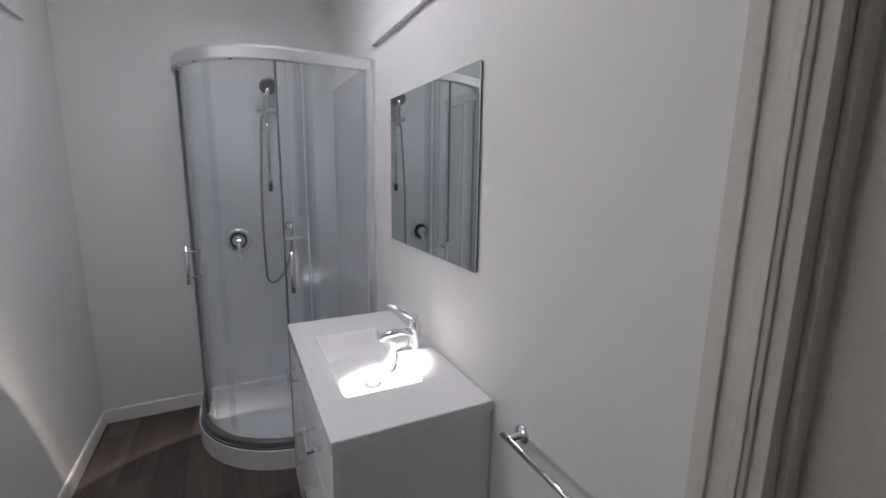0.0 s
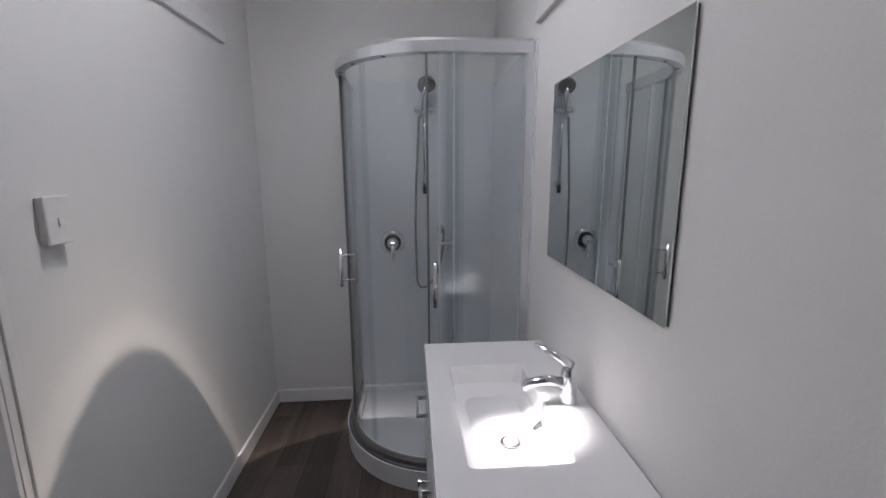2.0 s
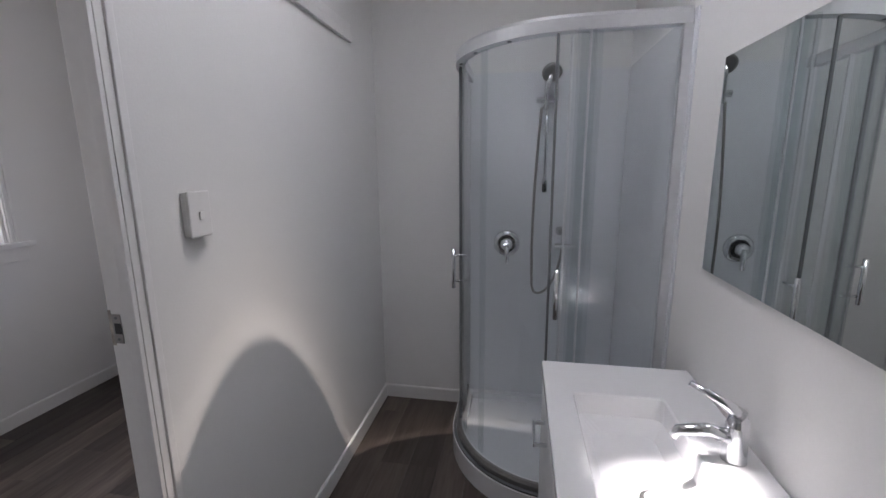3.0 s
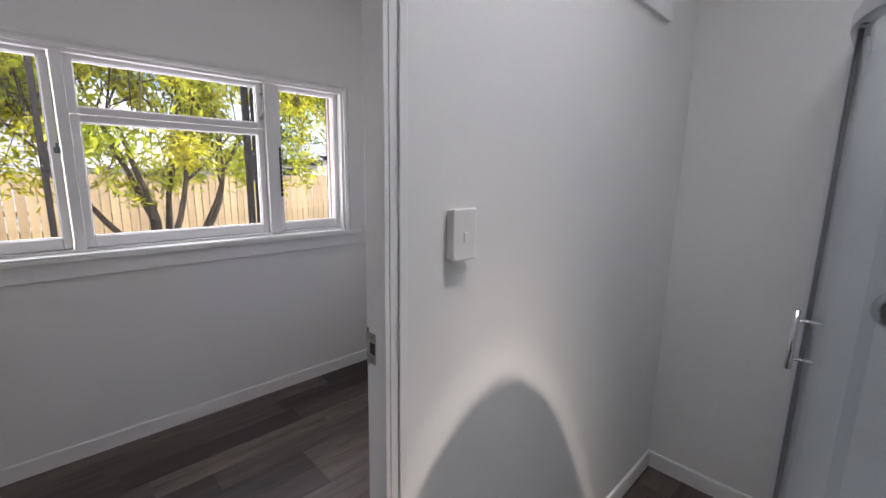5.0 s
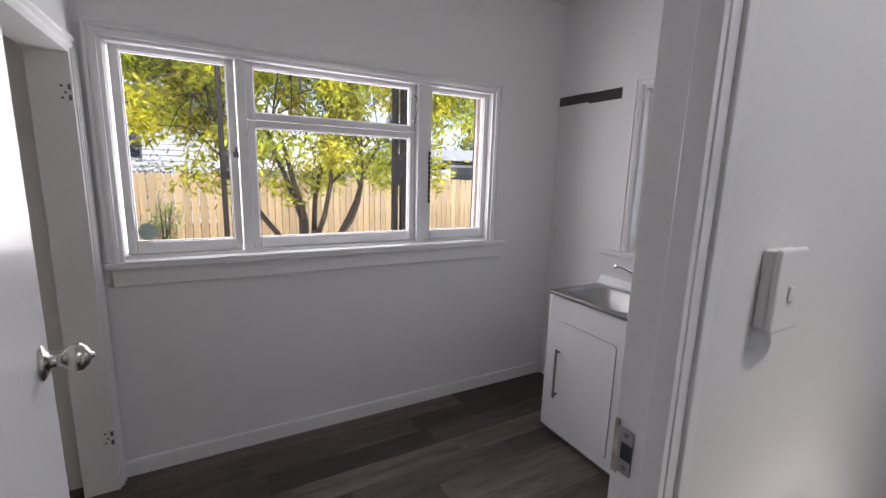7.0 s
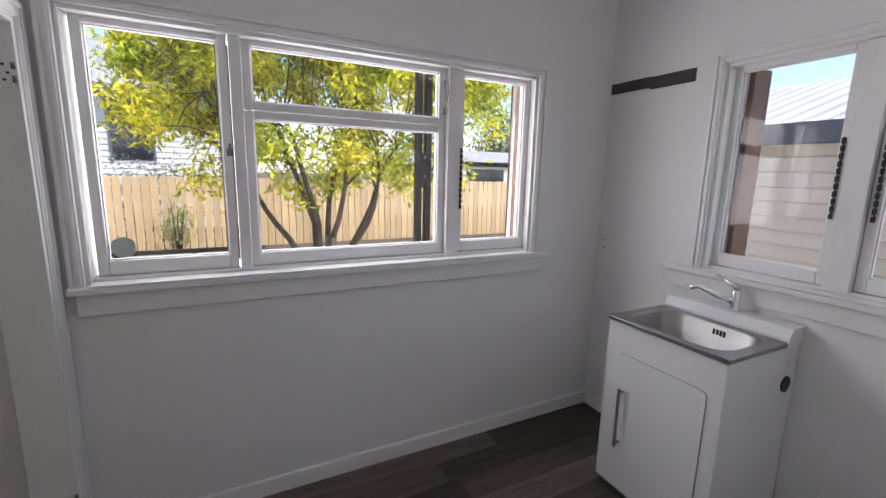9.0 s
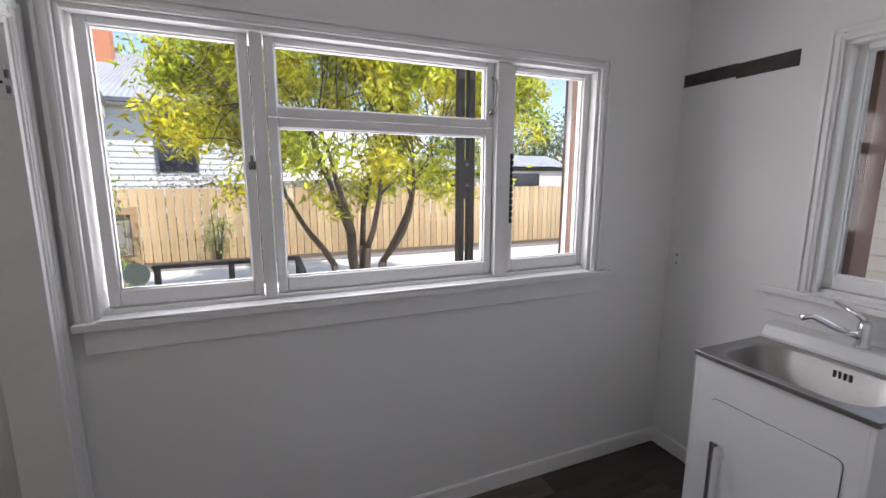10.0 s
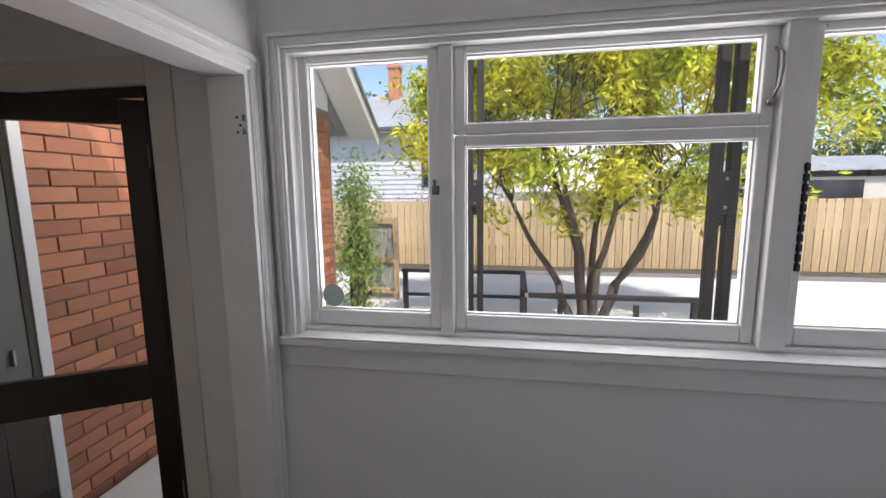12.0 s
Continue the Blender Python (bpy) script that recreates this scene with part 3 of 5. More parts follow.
def shower():
    s = thing("shower_enclosure", (-0.5, 4.9, 0), "curved glass corner shower with satin aluminium frame and white tray", "shower")
    edge = shower_path(0.0, 16)
    bm = bmesh.new()
    outer = edge + [(XR - 0.012, YB - 0.012)]
    inner = shower_path(0.075, 16) + [(XR - 0.05, YB - 0.05)]
    inner = [(x, min(y, YB - 0.05)) if i == 0 else (min(x, XR - 0.05), y) for i, (x, y) in enumerate(inner)]
    rings = []
    for pts, z in ((outer, 0.0), (outer, 0.098), (outer, 0.105), (inner, 0.105), (inner, 0.062)):
        rings.append([bm.verts.new((x, y, z)) for x, y in pts])
    for a, b in zip(rings, rings[1:]):
        for k in range(len(a)):
            bm.faces.new((a[k], a[(k + 1) % len(a)], b[(k + 1) % len(a)], b[k]))
    bm.faces.new(rings[-1])
    bm.faces.new(rings[0][::-1])
    part("tray", bm, ACRY, s, "white acrylic shower tray")
    part("drain", L((-0.38, 4.95, 0.063), (0, 0, 1), [(0, 0.045), (0.005, 0.043), (0.007, 0.03)]), CHROME, s, "chrome drain")
    lb = B(XR - 0.905, XR - 0.009, YB - 0.008, YB - 0.001, 0.1, 2.03)
    part("back_liner", lb, LINER, s, "white acrylic wall liner")
    part("side_liner", B(XR - 0.008, XR - 0.001, YB - 0.895, YB - 0.0085, 0.1, 2.03), LINER, s, "white acrylic wall liner")
    for z0, z1, w, nm in ((0.106, 0.150, 0.028, "bottom_rail"), (1.985, 2.040, 0.045, "top_rail")):
        bm = bmesh.new()
        sweep(bm, shower_path(0.022, 20), [(0.0, z0), (0.0, z1 - 0.012), (-0.008, z1), (-w + 0.006, z1), (-w, z1 - 0.006), (-w, z0)])
        part(nm, bm, ALU if nm == "top_rail" else STEEL, s)
    part("seal", sweep(bmesh.new(), shower_path(0.006, 20), [(0, 0.107), (0, 0.116), (-0.014, 0.116), (-0.014, 0.107)]), GASKET, s, "grey silicone seal")
    part("soap_shelf", B(-0.40, -0.285, YB - 0.075, YB - 0.0085, 1.055, 1.075, bevel=0.008), ACRY, s, "small moulded white soap shelf")
    full = shower_path(0.036, 20)
    n = len(full)

    def pane(nm, pts, off, label=""):
        bm = bmesh.new()
        sweep(bm, pts, [(off, 0.152), (off, 1.99), (off - 0.006, 1.99), (off - 0.006, 0.152)])
        return see_through(part(nm, bm, SHGLASS, s, label))
    pane("fixed_pane", full[:4], 0.0)
    pane("fixed_pane", full[-2:], 0.0)
    d1 = pane("sliding_door", full[1:12], -0.014, "curved clear glass sliding door")
    d2 = pane("sliding_door", full[10:-1] + [(-0.42, full[-1][1])], -0.016, "curved clear glass sliding door")

    def upright(x, y, w=0.018, d=0.03, material=ALU, parent=s):
        return part("stile", B(x - w / 2, x + w / 2, y - d / 2, y + d / 2, 0.152, 1.984, bevel=0.003), material, parent)
    upright(full[0][0] + 0.002, YB - 0.025, 0.03, 0.034)
    upright(XR - 0.024, full[-1][1], 0.034, 0.03)
    upright(full[2][0] + 0.012, full[2][1] - 0.02, 0.014, 0.014, GASKET)
    upright(full[1][0] + 0.022, full[1][1] + 0.06, 0.02, 0.012)
    upright(-0.485, full[-1][1] + 0.006, 0.010, 0.012, GASKET)
    upright(-0.435, full[-1][1] + 0.022, 0.010, 0.010, ALU)
    upright(-0.375, full[-1][1] - 0.004, 0.008, 0.010, ALU)

    def pull(x, y, nx, ny, parent):
        bm = bmesh.new()
        tube(bm, [(x + nx * 0.036, y + ny * 0.036, 0.93), (x + nx * 0.036, y + ny * 0.036, 1.13)], 0.010, 12)
        for z in (0.965, 1.095):
            tube(bm, [(x - nx * 0.03, y - ny * 0.03, z), (x + nx * 0.036, y + ny * 0.036, z)], 0.006, 10)
        part("handle", bm, CHROME, parent, "chrome D handle")
    pull(full[5][0], full[5][1], -0.95, -0.3, d1)
    pull(-0.455, full[-1][1], -0.1, -1.0, d2)
    for k in (4, 9, 14):
        x, y = full[k]
        part("roller", L((x + 0.012, y + 0.012, 1.995), (-0.7, -0.7, 0), [(0, 0.014), (0.012, 0.014)], sides=14), GASKET, s)
    return s


def shower_fittings():
    m = thing("shower_mixer", (-0.675, YB - 0.01, 1.07), "round chrome shower mixer with lever on white liner", "mixer tap")
    part("plate", L((-0.675, YB - 0.009, 1.07), (0, -1, 0), [(0, 0.078), (0.006, 0.078), (0.016, 0.064), (0.018, 0.05)], sides=32), CHROME, m)
    # dark reflection in the chrome, put in as a black ring
    part("reflection_ring", L((-0.675, YB - 0.0275, 1.07), (0, -1, 0), [(0, 0.052), (0.003, 0.05)], sides=32), BLACK, m, "black ring round the mixer body for the chrome's dark reflection")
    part("body", L((-0.675, YB - 0.031, 1.07), (0, -1, 0), [(0, 0.036), (0.03, 0.034), (0.045, 0.02)], sides=24), CHROME, m)
    part("lever", T([(-0.675, YB - 0.07, 1.07), (-0.672, YB - 0.085, 1.03), (-0.668, YB - 0.09, 0.965)], [0.018, 0.013, 0.010], 12), CHROME, m)
    r = thing("slide_shower", (-0.47, YB - 0.01, 1.4), "chrome slide rail with hand shower and steel hose", "shower head")
    x = -0.470
    part("rail", T([(x, YB - 0.05, 1.42), (x, YB - 0.05, 1.985)], 0.010, 14), CHROME, r)
    for z in (1.43, 1.975):
        part("bracket", L((x, YB - 0.009, z), (0, -1, 0), [(0, 0.02), (0.03, 0.016), (0.05, 0.014)], sides=16), CHROME, r)
    part("end_cap", L((x, YB - 0.05, 1.375), (0, 0, 1), [(0, 0.012), (0.045, 0.013)], sides=14), BLACK, r, "black plastic end cap")
    part("slider", T([(x - 0.06, YB - 0.062, 1.87), (x + 0.05, YB - 0.062, 1.87)], 0.017, 14), CHROME, r)
    h = part("hand_shower", T([(x - 0.012, YB - 0.085, 1.82), (x - 0.005, YB - 0.10, 1.93), (x + 0.01, YB - 0.13, 2.0)], [0.012, 0.014, 0.02], 12), CHROME, r)
    part("spray_face", L((x + 0.012, YB - 0.135, 2.0), (0.1, -0.75, -0.62), [(-0.02, 0.03), (0, 0.05), (0.012, 0.052), (0.016, 0.04)], sides=24), STEEL, h, "grey nozzle face")
    pts = []
    for k in range(41):
        u = k / 40
        if u < 0.55:
            w = u / 0.55
            pts.append((x - 0.03 - 0.03 * math.sin(w * 2.2), YB - 0.075 - 0.01 * w, 1.83 - w * 0.98))
        else:
            w = (u - 0.55) / 0.45
            pts.append((x - 0.055 + 0.085 * (1 - math.cos(w * math.pi)), YB - 0.085 + 0.03 * w, 0.85 - 0.11 * math.sin(w * math.pi) + 0.30 * w * w))
    part("hose", T(pts, 0.0075, 8), STEEL, r, "braided steel hose")
    part("wall_outlet", L((x + 0.10, YB - 0.009, 1.15), (0, -1, 0), [(0, 0.026), (0.008, 0.026), (0.012, 0.014), (0.05, 0.013)], sides=20), CHROME, r)


def vanity():
    x0, x1, y0, y1, zt = XR - 0.475, XR - 0.003, 3.30, 4.205, 0.85
    v = thing("vanity_cabinet", ((x0 + x1) / 2, (y0 + y1) / 2, 0), "white laminate vanity cabinet with drawers and chrome pulls", "vanity")
    vb = B(x0 + 0.024, x1, y0 + 0.012, y1 - 0.012, 0.12, zt - 0.16, bevel=0.002)
    box(vb, x0 + 0.024, x1, y0 + 0.012, y0 + 0.03, zt - 0.161, zt - 0.036)
    box(vb, x0 + 0.024, x1, y1 - 0.03, y1 - 0.012, zt - 0.161, zt - 0.036)
    box(vb, x0 + 0.024, x0 + 0.04, y0 + 0.0305, y1 - 0.0305, zt - 0.161, zt - 0.036)
    part("body", vb, LAM, v)
    part("kickboard", B(x0 + 0.06, x1, y0 + 0.03, y1 - 0.03, 0.0, 0.119), LAM, v)
    fx0, fx1 = x0 + 0.004, x0 + 0.0235
    half = (y0 + y1) / 2 - 0.03

    def pull(y, z, along, parent):
        bm = bmesh.new()
        e = 0.055
        a = (0, e, 0) if along == "y" else (0, 0, e)
        p = Vector((fx0 - 0.035, y, z))
        for s in (-1, 1):
            q = p + s * Vector(a)
            box(bm, q.x - 0.004, fx0 + 0.001, q.y - 0.005, q.y + 0.005, q.z - 0.005, q.z + 0.005, 0.001)
        lo, hi = p - Vector(a), p + Vector(a)
        box(bm, p.x - 0.006, p.x + 0.004, lo.y - 0.006, hi.y + 0.006, lo.z - 0.006, hi.z + 0.006, 0.002)
        part("handle", bm, CHROME, parent, "square chrome pull")
    for k, (a, b, c, d, hy, hz, al) in enumerate((
            (y0 + 0.014, half, 0.125, 0.36, None, 0.30, "y"), (y0 + 0.014, half, 0.364, 0.60, None, 0.53, "y"), (y0 + 0.014, half, 0.604, zt - 0.04, None, 0.73, "y"),
            (half + 0.004, y1 - 0.014, 0.125, 0.60, half + 0.06, 0.53, "z"), (half + 0.004, y1 - 0.014, 0.604, zt - 0.04, None, 0.73, "y"))):
        f = part("drawer_front" if al == "y" else "door", B(fx0, fx1, a, b, c, d, bevel=0.002), LAM, v)
        pull(hy or (a + b) / 2, hz, al, f)
    # moulded top with a rectangular basin sunk in it
    t = thing("wash_basin", ((x0 + x1) / 2, (y0 + y1) / 2, zt - 0.035), "glossy white ceramic vanity top with sunken rectangular basin", "basin")
    bx0, bx1, by0, by1 = x0 + 0.083, x1 - 0.137, 3.497, 4.002
    bm = bmesh.new()

    def ring(a0, a1, b0, b1, z, r, n=5):
        out = []
        for cx, cy, s in ((a1 - r, b1 - r, 0), (a0 + r, b1 - r, 1), (a0 + r, b0 + r, 2), (a1 - r, b0 + r, 3)):
            for k in range(n):
                an = math.pi / 2 * (s + k / (n - 1))
                out.append(bm.verts.new((cx + r * math.cos(an), cy + r * math.sin(an), z)))
        return out
    rings = [ring(x0, x1, y0, y1, zt - 0.034, 0.004), ring(x0, x1, y0, y1, zt - 0.003, 0.004), ring(x0 + 0.003, x1 - 0.003, y0 + 0.003, y1 - 0.003, zt, 0.004),
             ring(bx0 - 0.004, bx1 + 0.004, by0 - 0.004, by1 + 0.004, zt, 0.016), ring(bx0, bx1, by0, by1, zt - 0.005, 0.014),
             ring(bx0 + 0.006, bx1 - 0.006, by0 + 0.012, by1 - 0.012, zt - 0.060, 0.03), ring(bx0 + 0.04, bx1 - 0.04, by0 + 0.05, by1 - 0.06, zt - 0.085, 0.04)]
    for a, b in zip(rings, rings[1:]):
        for k in range(len(a)):
            bm.faces.new((a[k], a[(k + 1) % len(a)], b[(k + 1) % len(a)], b[k]))
    bm.faces.new(rings[-1])
    part("basin", bm, CERA, t)
    wx, wy = -0.288, 3.695
    ws = part("waste", L((wx, wy, zt - 0.0845), (0, 0, 1), [(0, 0.030), (0.004, 0.029), (0.005, 0.024), (0.002, 0.022)], sides=28), STEEL, t, "chrome waste ring")
    part("plug", L((wx, wy, zt - 0.082), (0, 0, 1), [(0, 0.0205), (0.004, 0.020), (0.006, 0.014)], sides=24), CERA, ws, "white pop-up plug")
    # tap
    f = thing("basin_tap", (-0.10, 3.76, zt), "chrome lever mixer tap on the white basin top", "tap")
    cx, cy = -0.105, 3.755
    part("body", L((cx, cy, zt + 0.0005), (0, 0, 1), [(0, 0.027), (0.006, 0.026), (0.05, 0.023), (0.085, 0.025), (0.105, 0.020), (0.112, 0.008)], sides=24), CHROME, f)
    part("spout", T([(cx - 0.01, cy, zt + 0.055), (cx - 0.06, cy, zt + 0.07), (cx - 0.125, cy, zt + 0.062), (cx - 0.132, cy, zt + 0.045)], [0.018, 0.016, 0.013, 0.011], 14), CHROME, f)
    part("lever", T([(cx + 0.005, cy, zt + 0.108), (cx - 0.03, cy + 0.012, zt + 0.135), (cx - 0.095, cy + 0.035, zt + 0.165)], [0.018, 0.012, 0.007], 12), CHROME, f)


def mirror():
    m = thing("wall_mirror", (XR, 3.79, 1.51), "frameless silvered mirror on white wall above vanity", "mirror")
    part("glass", B(XR - 0.010, XR - 0.006, 3.417, 4.165, 1.207, 1.815, bevel=0.001), MIRROR, m)
    part("backing", B(XR - 0.0058, XR - 0.0005, 3.420, 4.162, 1.210, 1.812), GASKET, m, "dark mirror backing edge")


def towel_rail():
    t = thing("towel_rail", (XR, 2.95, 0.82), "slim chrome towel rail on round wall rosettes", "towel rail")
    for y in (2.80, 3.163):
        part("rosette", L((XR, y, 0.823), (-1, 0, 0), [(0, 0.027), (0.005, 0.027), (0.010, 0.022), (0.012, 0.010), (0.05, 0.009)], sides=24), CHROME, t)
    part("bar", T([(XR - 0.05, 3.185, 0.823), (XR - 0.05, 2.78, 0.823)], 0.008, 12), CHROME, t)


def light_switch():
    s = thing("light_switch", (XL, 3.768, 1.403), "white plastic rocker light switch on bathroom wall", "light switch")
    part("mount", B(XL, XL + 0.016, 3.735, 3.807, 1.345, 1.461, bevel=0.003), PLAST, s)
    part("plate", B(XL + 0.0162, XL + 0.026, 3.732, 3.810, 1.342, 1.464, bevel=0.004), PLAST, s)
    part("rocker", B(XL + 0.0262, XL + 0.030, 3.764, 3.779, 1.388, 1.410, bevel=0.002), PLAST, s)


shower()
shower_fittings()
vanity()
mirror()
towel_rail()
light_switch()


# ---- doors ----
def knob(parent, at, axis, name="door_knob"):
    k = part(name, L(at, axis, [(0, 0.034), (0.004, 0.034), (0.010, 0.024), (0.014, 0.012), (0.030, 0.011), (0.036, 0.018), (0.046, 0.027), (0.060, 0.027), (0.070, 0.018), (0.074, 0.010), (0.076, 0.006), (0.080, 0.005)], sides=24), KNOB, parent, "worn satin steel door knob")
    return k


def bathroom_door():
    d = thing("door_1", (XL2 - 0.004, BD0 + 0.02, 0), "white painted flush door standing open into the laundry", "door", kind="structure")
    w, t = 0.735, 0.036
    leaf = part("leaf", B(-w, 0, 0.0, t, 0.008, 2.0, bevel=0.003), DOORP, None)
    kn = [knob(leaf, (-w + 0.105, t, 1.178), (0, 1, 0)), knob(leaf, (-w + 0.105, 0, 1.178), (0, -1, 0))]
    lat = part("latch", B(-w - 0.002, -w + 0.001, 0.006, 0.03, 1.115, 1.215), STEEL, leaf, "steel latch plate")
    for ob in (leaf,):
        ob.parent = d
        ob.matrix_parent_inverse = Matrix()
    d.rotation_euler = (0, 0, radians(8.5))
    return d


bathroom_door()
sd = thing("door_3", (XR + 0.09, (RD0 + RD1) / 2, 0), "closed cream painted door beside the mirror wall", "door", kind="structure")
part("leaf", B(XR + 0.071, XR + 0.108, RD0 + 0.023, RD1 - 0.023, 0.008, BDH - 0.024, bevel=0.003), CREAM, sd)
st = thing("strike_plate", (XL2 + 0.02, BD1 - 0.02, 1.155), "worn steel strike plate in chipped white door lining", "strike plate")
yk = BD1 - 0.0202
part("plate", B(XL2 + 0.006, XL2 + 0.030, yk - 0.0022, yk, 1.118, 1.190, bevel=0.0008), STEEL, st)
part("slot", B(XL2 + 0.012, XL2 + 0.0295, yk - 0.0032, yk - 0.0023, 1.142, 1.168), BLACK, st, "dark latch slot")
for z in (1.128, 1.181):
    part("screw", L((XL2 + 0.018, yk - 0.0022, z), (0, -1, 0), [(0, 0.004), (0.001, 0.0035)], sides=10), GASKET, st)
chip = bmesh.new()
rc = random.Random(5)
for k in range(7):
    z = 1.112 + k * 0.0125
    box(chip, XL2 - 0.003, XL2 + 0.004 + rc.uniform(0, 0.005), yk - 0.0015 - 0.0002 * (k % 2), yk, z, z + 0.0123)
part("chipped_edge", chip, RAWWOOD, st, "chipped bare timber edge")


def bare_hinge(z):
    h = thing("hinge_leaf", (PD0 + 0.02, YS - 0.03, z), "white painted hinge plate on the empty door lining", "hinge", group="hinges without a door")
    x = PD0 + 0.0205
    part("plate", B(x, x + 0.003, YS - 0.042, YS - 0.008, z - 0.045, z + 0.045, bevel=0.001), TRIM, h)
    for dz in (-0.03, 0.012):
        part("knuckle", T([(x + 0.005, YS - 0.004, z + dz), (x + 0.005, YS - 0.004, z + dz + 0.02)], 0.006, 10), GASKET, h, "dark open knuckle")
    for dz, dy in ((-0.022, -0.03), (0.025, -0.03), (0.0, -0.02)):
        part("screw_hole", L((x + 0.003, YS + dy, z + dz), (1, 0, 0), [(0, 0.0045), (0.0008, 0.0045)], sides=10), BLACK, h)


bare_hinge(1.83)
bare_hinge(0.28)


def screen_door():
    fr = thing("door_2", (XW - 0.05, (SD0 + SD1) / 2, 0), "dark stained timber screen door frame with door ajar", "door", kind="structure")
    bm = bmesh.new()
    x0, x1 = XW - 0.09, XW - 0.004
    box(bm, x0, x1, SD1 - 0.04, SD1 - 0.001, 0, SDH - 0.001, 0.003)
    box(bm, x0, x1, SD0 + 0.001, SD0 + 0.04, 0, SDH - 0.001, 0.003)
    box(bm, x0, x1, SD0 + 0.0405, SD1 - 0.0405, SDH - 0.042, SDH - 0.001, 0.003)
    part("frame", bm, BROWN, fr)
    w = SD1 - SD0 - 0.09
    leaf = thing("screen_leaf", (XW - 0.012, SD1 - 0.047, 0.01), "", "")
    leaf.parent = fr
    leaf.matrix_parent_inverse = fr.matrix_basis.inverted()
    for k in ("label", "category"):
        if k in leaf:
            del leaf[k]
    pieces = []
    bm = bmesh.new()
    box(bm, -0.034, 0, -0.078, 0, 0, 1.94, 0.004)
    box(bm, -0.034, 0, -w, -w + 0.078, 0, 1.94, 0.004)
    for a, b in ((0.0, 0.16), (0.80, 0.945), (1.852, 1.94)):
        box(bm, -0.0335, -0.0005, -w + 0.0785, -0.0785, a, b, 0.004)
    pieces.append(part("leaf_frame", bm, BROWN))
    for a, b in ((0.16, 0.80), (0.945, 1.852)):
        pieces.append(see_through(part("pane", B(-0.019, -0.016, -w + 0.07, -0.07, a - 0.006, b + 0.006), PANE)))
    hk = bmesh.new()
    box(hk, -0.001, 0.008, -w + 0.02, -w + 0.045, 0.94, 1.10, 0.002)
    tube(hk, [(0.008, -w + 0.032, 0.99), (0.05, -w + 0.035, 0.99), (0.055, -w + 0.10, 0.985)], 0.007, 10)
    pieces.append(part("lever_handle", hk, STEEL, None, "steel lever handle"))
    for z in (0.35, 1.70):
        pieces.append(part("hinge", T([(0.004, 0.004, z), (0.004, 0.004, z + 0.08)], 0.008, 10), STEEL))
    for p in pieces:
        p.parent = leaf
        p.matrix_parent_inverse = Matrix()
    leaf.rotation_euler = (0, 0, radians(33))


screen_door()


